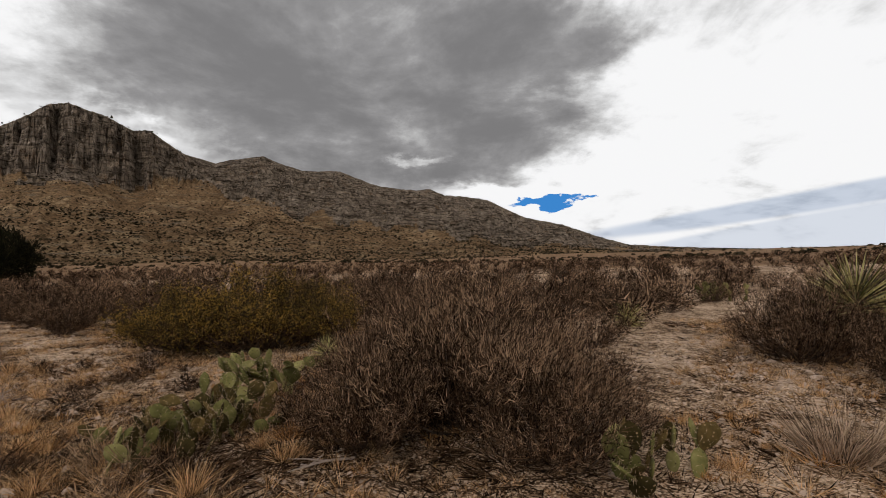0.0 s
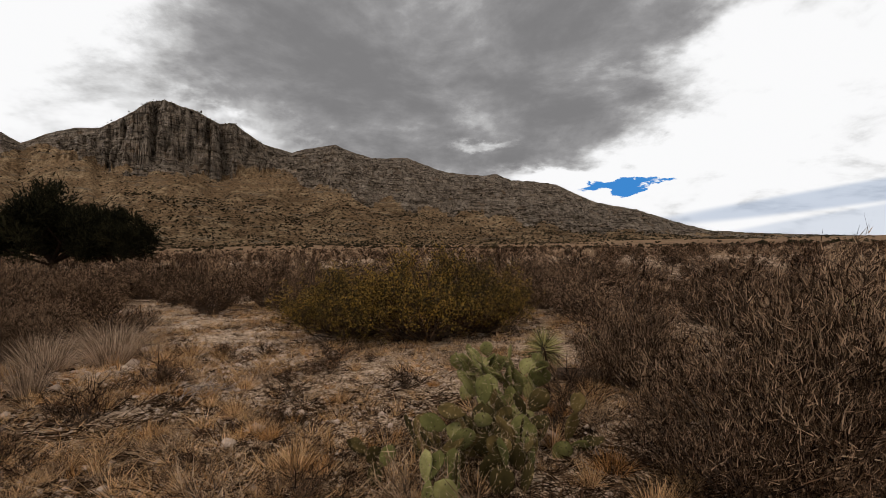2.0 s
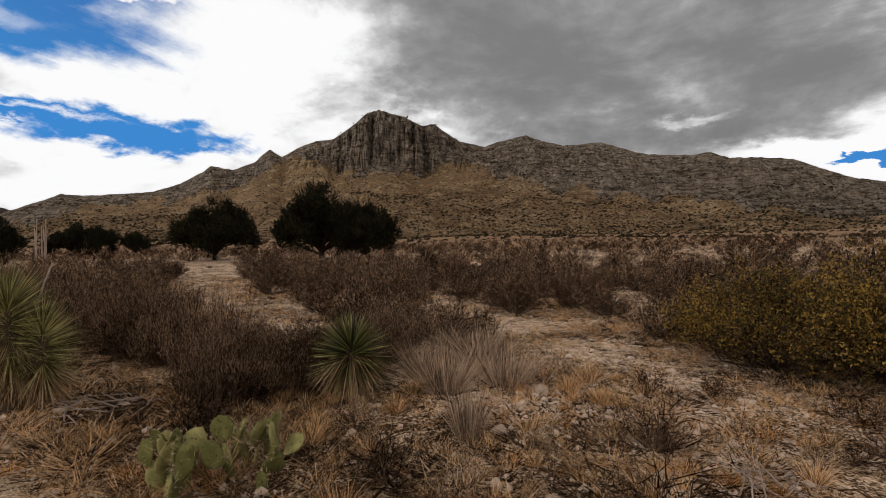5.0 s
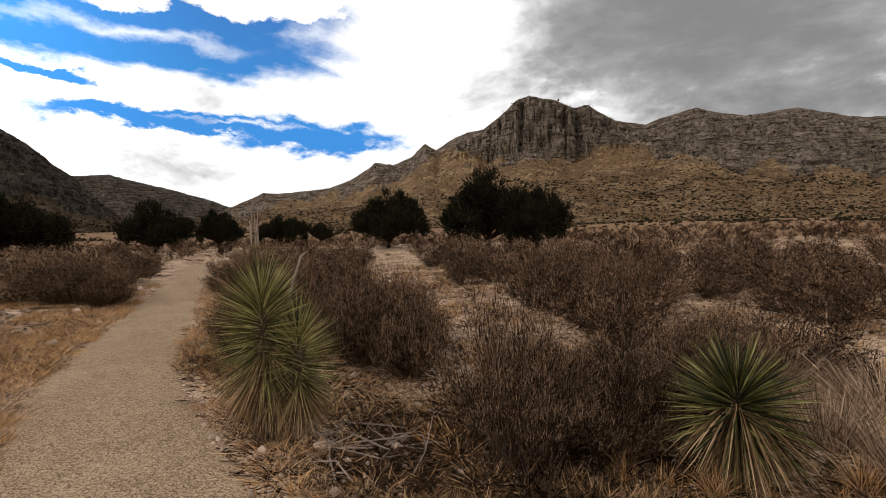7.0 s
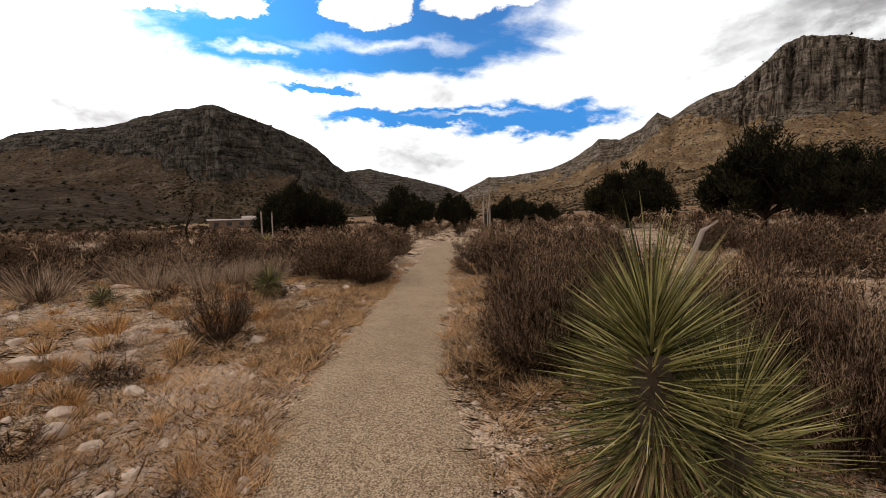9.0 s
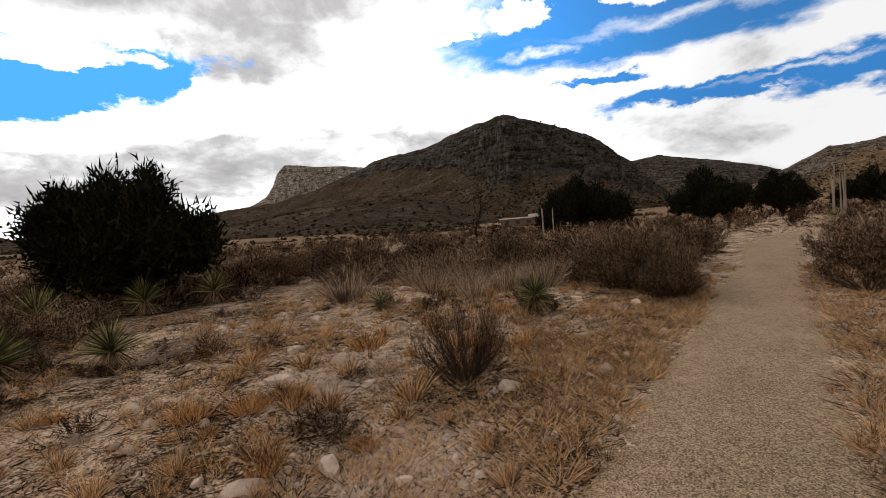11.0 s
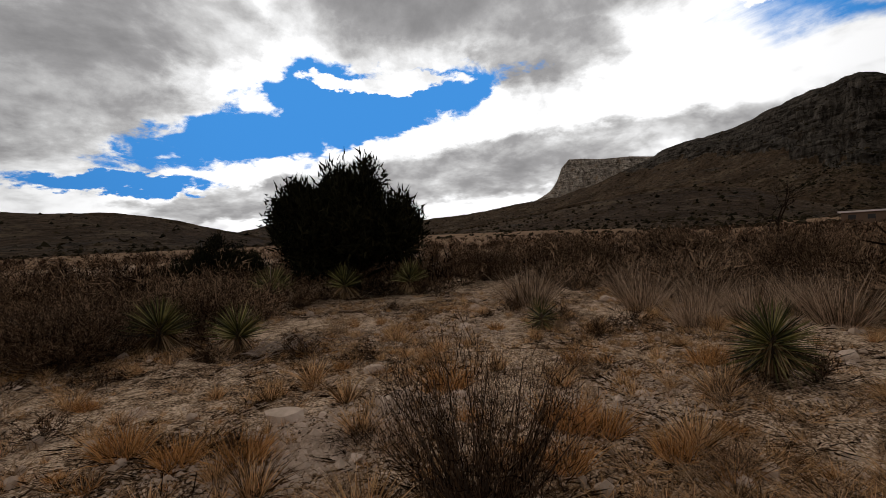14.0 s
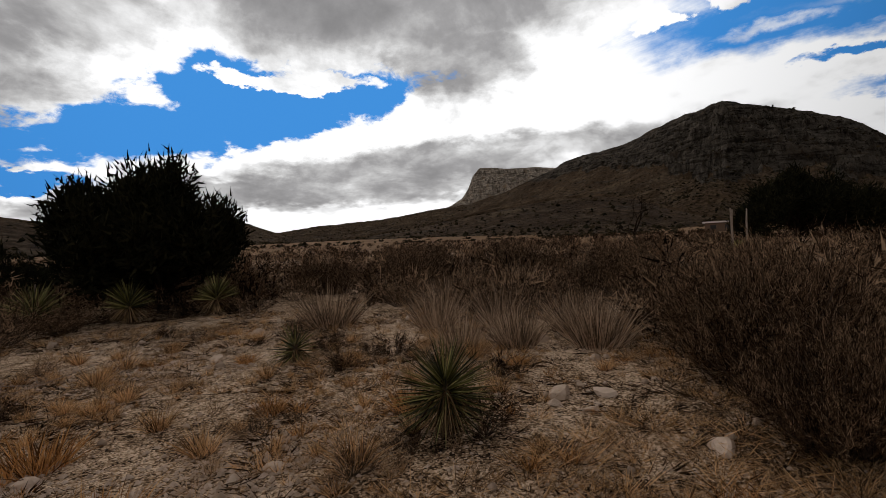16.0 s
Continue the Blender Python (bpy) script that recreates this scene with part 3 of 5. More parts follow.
def mountain(name, label, ridge, foot, back, cliff, seed, rows=110, step=0.14, rough=1.0, scrub=170, rock=None, bare=((0, 90),)):
    """A mountain from its crest: rows of (bearing, distance, angle of height), seen from the middle of the walk. foot: distance of its
    foot; cliff: rows of (bearing, share of the height at which the cliffs begin); bare: rows of (bearing, angle of height above which
    the rock is bare)."""
    ridge = sorted(ridge)
    az = np.arange(ridge[0][0], ridge[-1][0] + step / 2, step)
    rb = np.array([r[0] for r in ridge])
    dist = np.interp(az, rb, [r[1] for r in ridge])
    top = 1.5 + dist * np.tan(np.radians(np.interp(az, rb, [r[2] for r in ridge])))
    ft = np.interp(az, [p[0] for p in foot], [p[1] for p in foot])
    fz = 0.017 * (ft - 9) - 4
    cl = np.interp(az, [p[0] for p in cliff], [p[1] for p in cliff])
    s = np.concatenate([np.linspace(0, 0.6, rows // 3, endpoint=False), np.linspace(0.6, 1, rows - rows // 3), 1 + np.linspace(0.03, 1, 8)])[:, None]
    A = np.broadcast_to(az, (len(s), len(az)))
    D = np.where(s <= 1, ft + (dist - ft) * s, dist + back * (s - 1))
    a = np.radians(A)
    X, Y = -8 - np.sin(a) * D, 0.5 + np.cos(a) * D
    gul = 0.6 * ridged(seed, X / 420, Y / 420, 6) + 0.4 * ridged(seed + 7, A * 0.15 + 0.25 * s, s * 0.8 + 0 * A, 4)
    butt = ridged(seed + 1, A * 0.8 + 0.5 * np.sin(s * 9), s * 6.0 + 0 * A, 2, 1.0)
    # share of the height reached on the way to the crest: long concave slope, then the cliffs
    u = np.clip(s, 0, 1)
    slope = u ** 1.55
    pillar = ridged(seed + 9, A * 1.1, 9.0 * s + 0 * A, 3)
    edge = 0.7 + 0.045 * (butt - 0.5) * 2 + 0.05 * (pillar - 0.5) + 0 * u
    k = np.clip((u - edge) / 0.15, 0, 1)
    k = 0.4 * np.clip(k / 0.3, 0, 1) + 0.3 * np.clip((k - 0.36) / 0.28, 0, 1) + 0.3 * np.clip((k - 0.72) / 0.28, 0, 1)
    lower = 0.46 * np.clip(u / 0.74, 0, 1) ** 1.3
    cliffy = lower + 0.44 * k + 0.1 * np.clip((u - edge - 0.1) / (0.9 - edge), 0, 1)
    w = np.clip((0.99 - cl) / 0.5, 0, 1)
    w = w * w * (3 - 2 * w)
    h = cliffy * w + slope * (1 - w)
    h = np.where(s > 1, 1 - 0.75 * (s - 1), h)
    low = np.clip(u / 0.3, 0, 1) * np.clip((1 - u) / 0.2, 0, 1)
    face = w * np.clip((u - edge + 0.03) / 0.05, 0, 1)          # where the cliffs stand
    Z = fz + (top - fz) * h
    Z = Z + rough * low * (top - fz) * 0.3 * (gul - 0.62)
    # bare rock above an uneven line, in beds that stand out as ledges
    line = np.interp(az, [p[0] for p in bare], [p[1] for p in bare])
    tongue = ridged(seed + 13, A * 0.22, s * 5 + 0.1 * A, 4) - 0.5
    E = np.degrees(np.arctan2(Z - 1.5, D)) - line[None, :] + 3.2 * tongue
    rocky = np.clip(E / 0.7 + 0.5, 0, 1) * np.clip((1.02 - u) * 30, 0, 1)
    bed = Z / 17 + 1.6 * ridged(seed + 15, X / 260, Y / 260, 3) + 0.8 * tongue
    fr = bed - np.floor(bed)
    Z = Z + rough * rocky * (1 - 0.6 * face) * 15 * (np.clip((fr - 0.55) / 0.2, 0, 1) - fr) * np.clip((1 - u) * 9, 0, 1)
    Z = Z + rough * rocky * 26 * (ridged(seed + 17, A * 0.9 + 0.3 * np.sin(9 * s), s * 7 + 0 * A, 4) - 0.62) * np.clip((1 - u) * 9, 0, 1)
    Z = Z + rough * (butt - 0.55) * (top - fz) * 0.03 * np.clip((1 - u) / 0.12, 0, 1) * face * np.clip(u * 2, 0, 1)
    nb = ridged(seed + 2, X / 34, Y / 34, 4) - 0.5
    strata = (np.sin(Z / 9.0 + 2.5 * gul) > 0.2) * 5.0 + (np.sin(Z / 23.0 + 3.0 * butt) > 0.0) * 18.0
    Z = Z + rough * strata * face * np.clip((1 - u) * 12, 0, 1)
    Z = Z + nb * rough * (8 - 5 * face) * np.clip(u * 3, 0, 1)
    crest_line = 1.5 + D * np.tan(np.radians(np.interp(az, rb, [r[2] for r in ridge])))[None, :]
    Z = np.where(s < 1, np.minimum(Z, crest_line - 1.0 - 4 * np.abs(nb)), Z)
    # ledges and blocks, pushed out of the slope
    push = 0.55 * ridged(seed + 5, A * 2.1 + Z / 220, Z / 40 + 0.2 * A, 4) + 0.45 * ridged(seed + 6, A * 4.3, Z / 22, 2) - 0.5
    push = rough * push * (5 + 12 * rocky + 24 * face) * np.clip((1 - u) * 14, 0, 1) * np.clip(u * 4, 0, 1)
    X, Y = X + np.sin(a) * push, Y - np.cos(a) * push
    # scrub that grows on the slopes
    g = np.random.default_rng(seed + 77)
    top_row = int(np.argmax(s[:, 0] >= 0.98))
    cnt = int(len(az) * step * scrub)
    high = g.random(cnt)
    high = np.where(np.arange(cnt) % 5 < 3, 0.42 * high ** 1.2, 0.97 * high)          # thickest on the lower slopes
    fi = np.searchsorted(s[:top_row, 0], high)
    fj = g.integers(0, len(az), cnt)
    keep = (g.random(cnt) > 0.7 * face[fi, fj]) & (gul[fi, fj] + 0.25 * g.normal(size=cnt) > 0.42)
    fi, fj = fi[keep], fj[keep]
    SLOPE_SCRUB.append(np.stack([X[fi, fj] + g.normal(size=len(fi)) * 5, Y[fi, fj] + g.normal(size=len(fi)) * 5, Z[fi, fj] - 0.3, (1.0 + 2.4 * g.random(len(fi)) ** 2.5) * D[fi, fj] ** 0.5 / 30], 1))
    v = np.stack([X, Y, Z], -1).reshape(-1, 3)
    n, m = X.shape
    i, j = np.meshgrid(np.arange(n - 1), np.arange(m - 1), indexing="ij")
    q = i * m + j
    f = np.stack([q, q + 1, q + m + 1, q + m], -1).reshape(-1, 4)
    slot = (np.maximum(rocky, face)[:-1, :-1] > 0.5).astype(int).reshape(-1)
    return tagged(new(name, mesh_of(name, v, f, rock or M_ROCK, slot)), label, "mountain", kind="structure")


SLOPE_SCRUB = []


def crest(rows, dists):
    """Crest rows of (bearing, angle of height) with distances spread along the bearing"""
    return [(a, float(np.interp(a, [d[0] for d in dists], [d[1] for d in dists])), e) for a, e in rows]


MAIN = crest([(-36, 0.9), (-27, 1.5), (-21.9, 2.0), (-18.7, 3.09), (-14.9, 4.6), (-10.6, 5.6), (-8.2, 6.7), (-5.8, 8.0), (-3, 8.5), (-0.5, 8.75), (1.2, 9.5), (3, 9.4), (7.6, 9.9), (10, 10.75),
              (12.4, 11.65), (16.7, 11.6), (19.2, 12.3), (21.1, 13.06), (24.4, 12.5), (26.2, 11.9), (29.3, 12.7), (31.4, 14.0), (32.4, 14.75), (33.9, 14.5), (36.5, 15.7), (37.7, 15.9),
              (39.2, 16.3), (40.7, 15.9), (42.6, 14.3), (44.8, 12.8), (46.8, 12.5), (48.8, 11.65), (50.7, 10.5), (52, 11.35), (53.8, 9.7), (55.9, 8.8), (58.2, 9.1), (59, 8.4), (61.2, 7.0), (63.8, 6.0),
              (68.8, 5.4), (71.3, 5.4), (72.6, 4.7), (74.8, 3.7), (78, 2.2)], [(-36, 2600), (-10, 2300), (12, 2100), (25, 2050), (40, 1900), (52, 2000), (65, 2500), (78, 2700)])
mountain("mountain_main", "tan desert mountain with vertical limestone cliffs below its summit", MAIN, [(-36, 1500), (-15, 900), (10, 700), (45, 560), (60, 700), (78, 1000)], 600,
         [(-36, 1.0), (-5, 1.0), (6, 0.97), (12, 0.9), (20, 0.84), (26, 0.88), (30, 0.74), (34, 0.54), (43, 0.52), (46, 0.78), (53, 0.84), (58, 0.86), (63, 0.94), (66, 0.97), (78, 1)], 3, rows=240, step=0.1, scrub=420,
         bare=[(-36, 0.8), (-12.5, 2.5), (-2.5, 3.6), (9.7, 5.7), (16.4, 6.8), (23.4, 8.8), (30.4, 10.8), (37.2, 9.6), (43.8, 9.2), (49.8, 10.3), (55.3, 6.8), (61.2, 5.9), (68.5, 4.9), (78, 2)])
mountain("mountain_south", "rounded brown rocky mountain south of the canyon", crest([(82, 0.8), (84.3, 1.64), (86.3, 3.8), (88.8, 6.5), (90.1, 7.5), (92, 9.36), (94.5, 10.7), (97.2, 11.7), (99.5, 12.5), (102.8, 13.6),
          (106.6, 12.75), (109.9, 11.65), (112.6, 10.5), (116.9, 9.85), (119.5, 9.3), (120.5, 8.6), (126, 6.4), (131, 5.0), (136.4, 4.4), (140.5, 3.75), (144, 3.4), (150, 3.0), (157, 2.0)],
         [(82, 1300), (103, 1250), (120, 1600), (157, 2300)]), [(82, 520), (103, 420), (125, 520), (157, 900)], 500, [(82, 0.98), (93, 0.86), (103, 0.86), (112, 0.98), (125, 1), (157, 1)], 21, rows=160, step=0.1, scrub=260, rock=M_ROCK_GREY_SHADED,
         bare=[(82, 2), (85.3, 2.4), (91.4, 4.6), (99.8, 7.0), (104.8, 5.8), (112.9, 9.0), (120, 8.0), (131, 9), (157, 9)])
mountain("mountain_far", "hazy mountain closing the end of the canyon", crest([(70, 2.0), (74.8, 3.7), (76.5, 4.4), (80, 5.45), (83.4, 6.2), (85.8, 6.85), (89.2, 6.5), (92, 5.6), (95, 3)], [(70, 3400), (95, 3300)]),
         [(70, 2500), (95, 2400)], 400, [(70, 0.9), (95, 0.9)], 33, rows=60, rock=M_ROCK_GREY_SHADED, bare=[(70, 2.5), (95, 3)])
mountain("mountain_bluff", "pale limestone bluff with a sheer cliff face", crest([(112, 7.5), (118, 8.4), (122.8, 9.0), (126.3, 9.05), (128.3, 9.3), (129.7, 9.35), (130.6, 8.4), (131.2, 6.9), (132, 5.8), (133.5, 4.9), (136, 4)],
         [(112, 3700), (136, 3800)]), [(112, 2600), (136, 2700)], 400, [(112, 0.7), (124, 0.55), (131, 0.55), (136, 0.9)], 45, rows=90, rock=M_ROCK_PALE, bare=[(112, 7), (126, 6), (136, 3)])
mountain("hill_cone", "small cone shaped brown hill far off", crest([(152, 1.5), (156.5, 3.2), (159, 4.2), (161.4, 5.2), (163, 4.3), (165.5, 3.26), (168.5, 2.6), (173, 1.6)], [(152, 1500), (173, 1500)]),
         [(152, 900), (173, 900)], 300, [(152, 1), (173, 1)], 51, rows=50, rough=0.5, rock=M_ROCK_GREY_SHADED)
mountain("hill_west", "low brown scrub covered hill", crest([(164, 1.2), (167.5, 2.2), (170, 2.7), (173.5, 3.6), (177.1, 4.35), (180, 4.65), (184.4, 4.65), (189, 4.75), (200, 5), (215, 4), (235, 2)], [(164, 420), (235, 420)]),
         [(164, 150), (235, 140)], 200, [(164, 1), (235, 1)], 57, rows=50, rough=0.35, scrub=40, rock=M_ROCK_GREY_SHADED)
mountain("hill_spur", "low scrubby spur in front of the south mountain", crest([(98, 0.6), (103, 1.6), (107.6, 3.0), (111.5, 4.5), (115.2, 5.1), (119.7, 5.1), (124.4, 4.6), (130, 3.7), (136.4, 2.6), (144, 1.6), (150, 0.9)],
         [(98, 480), (150, 560)]), [(98, 170), (150, 190)], 150, [(98, 1), (150, 1)], 63, rows=60, rough=0.4, scrub=90, rock=M_ROCK_GREY_SHADED)


# ---- plants ----
def shrub_shape(seed, r=1.0, h=1.0, stems=26, twigs=2600, width=0.006, length=0.16, up=0.4, hollow=0.35, leaf=None, spread=1.0, segs=2, broad=False):
    """A bush of stems that fork from the root, with fine tangled twigs crowded towards its outer shell: stems, twigs,
    and leaves or pale lit tips
    """
    global RNG
    RNG = np.random.default_rng(seed)
    ang = RNG.random(stems) * 2 * np.pi
    lean = np.sqrt(RNG.random(stems)) * spread
    lump = 0.5 + 0.65 * RNG.random(stems) ** 1.2
    tips = np.stack([np.cos(ang) * lean * r, np.sin(ang) * lean * r, h * (1.0 - 0.45 * lean ** 2) * lump], 1)
    lines, radii, ends, dirs = [], [], [], []
    for tip, ln in zip(tips, lean):
        root = np.array([tip[0] * 0.1, tip[1] * 0.1, -0.02])
        mid = root + (tip - root) * 0.45 + np.array([0, 0, -0.06 * h]) + RNG.normal(size=3) * 0.06 * r
        lines.append([root, mid, tip * 0.93])
        radii.append([0.016 * r, 0.01 * r, 0.003])
        f = hollow + (1 - hollow) * RNG.random(max(1, twigs // stems)) ** 0.6
        p = np.where(f[:, None] < 0.5, root + (mid - root) * (f / 0.5)[:, None], mid + (tip - mid) * ((f - 0.5) / 0.5)[:, None])
        p = p + RNG.normal(size=p.shape) * (0.075 * r, 0.075 * r, 0.055 * h) * (0.3 + f[:, None])
        p[:, 2] = np.maximum(p[:, 2], 0.02)
        ends.append(p)
        dirs.append(np.broadcast_to(unit(tip - root), p.shape))
    p, d = np.concatenate(ends), np.concatenate(dirs)
    way = unit(d * 0.7 + RNG.normal(size=p.shape) * 0.7 + np.array([0, 0, up]))
    ln = length * (0.4 + RNG.random(len(p)) + 1.3 * (RNG.random(len(p)) > 0.94))
    tw = strips(p, p + way * ln[:, None], width * (0.6 + 0.8 * RNG.random(len(p))), 0.0, segs)
    st = tubes(lines, radii, 4)
    lv = None
    if leaf:
        size, count = leaf
        per = 5 if broad else 7
        # only upper outer twigs carry these strips, so the painted dark inside shows below
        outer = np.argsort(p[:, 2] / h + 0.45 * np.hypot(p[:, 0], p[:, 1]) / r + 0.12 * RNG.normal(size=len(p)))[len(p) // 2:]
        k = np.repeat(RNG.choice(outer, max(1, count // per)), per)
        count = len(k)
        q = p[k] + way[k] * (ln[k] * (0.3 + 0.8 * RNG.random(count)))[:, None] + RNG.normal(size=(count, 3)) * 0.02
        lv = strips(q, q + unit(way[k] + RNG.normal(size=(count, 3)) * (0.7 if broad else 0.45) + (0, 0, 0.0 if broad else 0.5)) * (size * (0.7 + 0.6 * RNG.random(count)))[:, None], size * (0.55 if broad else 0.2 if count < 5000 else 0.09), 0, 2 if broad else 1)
    return st, tw, lv


def shrub_mesh(name, seed, mat, *args, **kw):
    st, tw, lv = shrub_shape(seed, *args, **kw)
    v, f, sl = join(st, tw)
    return mesh_of(name, v, f, [M_BARK, mat], sl)


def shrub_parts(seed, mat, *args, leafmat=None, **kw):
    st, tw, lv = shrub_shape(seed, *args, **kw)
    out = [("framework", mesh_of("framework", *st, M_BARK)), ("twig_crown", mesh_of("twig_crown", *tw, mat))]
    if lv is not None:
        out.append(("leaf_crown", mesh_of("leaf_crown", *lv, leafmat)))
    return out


def tuft_mesh(name, seed, mat, r=0.12, h=0.3, blades=160, width=0.004, splay=0.6, segs=2, mess=0.28):
    """A bunch of dry grass"""
    global RNG
    RNG = np.random.default_rng(seed)
    a, q = RNG.random(blades) * 2 * np.pi, np.sqrt(RNG.random(blades))
    base = np.stack([np.cos(a) * q * r, np.sin(a) * q * r, np.full(blades, -0.01)], 1)
    out = np.stack([np.cos(a), np.sin(a), 0 * a], 1) * (q * splay * h)[:, None] + RNG.normal(size=(blades, 3)) * (mess * h, mess * h, 0)
    tip = base + out + np.array([0, 0, 1.0]) * (h * (0.5 + 0.6 * RNG.random(blades)))[:, None]
    v, f = strips(base, tip, width * (0.7 + 0.6 * RNG.random(blades)), 0.25 * h * q, segs)
    return mesh_of(name, v, f, mat)


def blade_mesh(name, length, width, mat, bend=0.06):
    """One stiff folded leaf along +x"""
    xs = [0, 0.12, 0.5, 0.85, 1.0]
    ws = [0.9, 1.0, 0.75, 0.3, 0.0]
    v, f = [], []
    for x, w in zip(xs, ws):
        z = -bend * length * x * x
        v += [(x * length, -w * width / 2, z + 0.25 * w * width), (x * length, 0, z - 0.1 * w * width), (x * length, w * width / 2, z + 0.25 * w * width)]
    for i in range(len(xs) - 1):
        a = 3 * i
        f += [(a, a + 1, a + 4, a + 3), (a + 1, a + 2, a + 5, a + 4)]
    return mesh_of(name, v, f, mat, flat=False)


def head_dirs(n, low, high, seed):
    g = np.random.default_rng(seed)
    el = np.arcsin(low + (high - low) * (np.arange(n) + g.random(n)) / n)
    az = np.arange(n) * 2.39996 + g.normal(size=n) * 0.15
    return np.stack([np.cos(az) * np.cos(el), np.sin(az) * np.cos(el), np.sin(el)], 1)


def rosette(seed, n, length, width, low=-0.45, high=0.98, centre=(0, 0, 0), sag=0.08, start=0.05, stem=0.0):
    """Joined stiff leaves of a yucca head"""
    global RNG
    RNG = np.random.default_rng(seed)
    d = head_dirs(n, low, high, seed)
    ln = length * (0.8 + 0.3 * RNG.random(n)) * np.where(d[:, 2] > 0.6, 0.92, 1)
    c = np.asarray(centre, float) + np.array([0, 0, 1.0]) * (stem * (d[:, 2:3] - 0.75))
    return strips(c + d * start, c + d * ln[:, None], width, sag * length * (1.1 - d[:, 2]), 3)


def yucca(x, y, z0, length, n, seed, label, dry=0.35, width=0.014, stalk=0.0, group="yuccas", low=-0.45):
    """A yucca on a short trunk: leaves, dry skirt, trunk"""
    root = tagged(new("yucca"), label, "yucca", group)
    root.matrix_basis = pose(x, y, gz(x, y), 0, 0, seed * 47 % 360)
    v, f = rosette(seed, n, length, width, low, 0.99, (0, 0, z0), stem=0.3 * length)
    tagged(part("leaf_rosette", mesh_of("leaf_rosette", v, f, M_YUCCA), root), kind="stuff")
    k = int(n * dry)
    v, f = rosette(seed + 500, k, max(length * 0.85, z0 * 1.08), width, -0.97, -0.35, (0, 0, z0), 0.12)
    v[:, 2] = np.maximum(v[:, 2], 0.01)
    tagged(part("dry_skirt", mesh_of("dry_skirt", v, f, M_YUCDRY), root, "hanging dead straw coloured leaves"), kind="stuff")
    v, f = rosette(seed + 700, k, z0 * 0.75, width, -0.99, -0.8, (0, 0, z0 * 0.7), 0.05)
    v[:, 2] = np.maximum(v[:, 2], 0.01)
    tagged(part("dry_skirt", mesh_of("dry_skirt", v, f, M_YUCDRY), root, "hanging dead straw coloured leaves"), kind="stuff")
    v, f = tubes([[(0, 0, -0.05), (0.01, 0, z0 * 0.5), (0, 0, z0 + 0.03)]], [[0.06, 0.055, 0.04]], 8)
    part("trunk", mesh_of("trunk", v, f, M_BARK), root)
    if stalk:
        v, f = tubes([[(0, 0, z0), (0.05, 0.02, z0 + stalk * 0.5), (0.16, 0.05, z0 + stalk)]], [[0.018, 0.015, 0.01]], 6)
        part("flower_stalk", mesh_of("flower_stalk", v, f, M_DEADWOOD), root, "pale dry flower stalk")
    return root


def big_yucca(x, y):
    """The two-headed yucca beside the path, each leaf a piece of its own"""
    root = tagged(new("yucca"), "large two headed yucca with green blades and a dead skirt", "yucca", "yuccas")
    root.matrix_basis = pose(x, y, gz(x, y))
    blades = [blade_mesh("yucca_blade", ln, 0.0105, M_YUCCA, b) for ln, b in ((0.56, 0.03), (0.52, 0.07), (0.6, 0.01), (0.47, 0.1))]
    g = np.random.default_rng(5)
    heads = [((0.0, 0.0, 1.04), 0.78, 190, 0.34), ((0.14, 0.22, 0.76), 0.7, 110, 0.26)]
    for c, size, n, stem in heads:
        for i, d in enumerate(head_dirs(n, -0.62, 0.995, n)):
            ln = size * (0.85 + 0.3 * g.random())
            # keep the fold upright: x along the leaf, z upwards; lower leaves spring from lower on the stem
            xa = (Vector(d) + Vector((0, 0, 0.18)) + Vector(g.normal(size=3)) * 0.06).normalized()
            ya = Vector((0, 0, 1)).cross(xa).normalized()
            za = xa.cross(ya)
            m = Matrix((xa, ya, za)).transposed().to_4x4()
            m = Matrix.Translation(Vector(c) + Vector((0, 0, stem * (d[2] - 0.85))) + xa * 0.04) @ m @ Matrix.Scale(ln, 4)
            part("leaf", blades[i % 4], root, m=m)
    for c, size, n, stem in heads:
        v, f = rosette(n + 7, n * 5, 0.56 * size, 0.0062, -0.55, 0.99, c, 0.04, stem=stem)
        tagged(part("inner_rosette", mesh_of("inner_rosette", v, f, M_YUCCA), root), kind="stuff")
        v, f = rosette(n + 3, int(n * 2.4), 0.6 * size, 0.008, -0.99, -0.45, c, 0.1, stem=stem)
        v[:, 2] = np.maximum(v[:, 2], 0.01)
        tagged(part("dry_skirt", mesh_of("dry_skirt", v, f, M_YUCDRY), root, "hanging dead straw coloured leaves"), kind="stuff")
    for zz in (0.78, 0.58, 0.4):
        v, f = rosette(int(zz * 100), 230, 0.36, 0.013, -0.995, -0.72, (0.02 + 0.08 * (0.9 - zz), 0.02 + 0.1 * (0.9 - zz), zz), 0.05)
        v[:, 2] = np.maximum(v[:, 2], 0.01)
        tagged(part("dry_skirt", mesh_of("dry_skirt", v, f, M_YUCDRY), root, "hanging dead straw coloured leaves"), kind="stuff")
    v, f = tubes([[(0, 0, -0.05), (0.02, 0.02, 0.5), (0, 0, 1.0)], [(0, 0, 0.1), (0.09, 0.14, 0.4), (0.15, 0.24, 0.75)]], [[0.11, 0.1, 0.08], [0.08, 0.08, 0.07]], 8)
    part("trunk", mesh_of("trunk", v, f, M_BARK), root)
    v, f = tubes([[(-0.28, 0.3, 0.95), (-0.27, 0.36, 1.2), (-0.22, 0.42, 1.42), (-0.19, 0.47, 1.46)]], [[0.011, 0.01, 0.011, 0.007]], 6)
    part("flower_stalk", mesh_of("flower_stalk", v, f, M_DEADWOOD), root, "broken pale dry flower stalk")
    return root


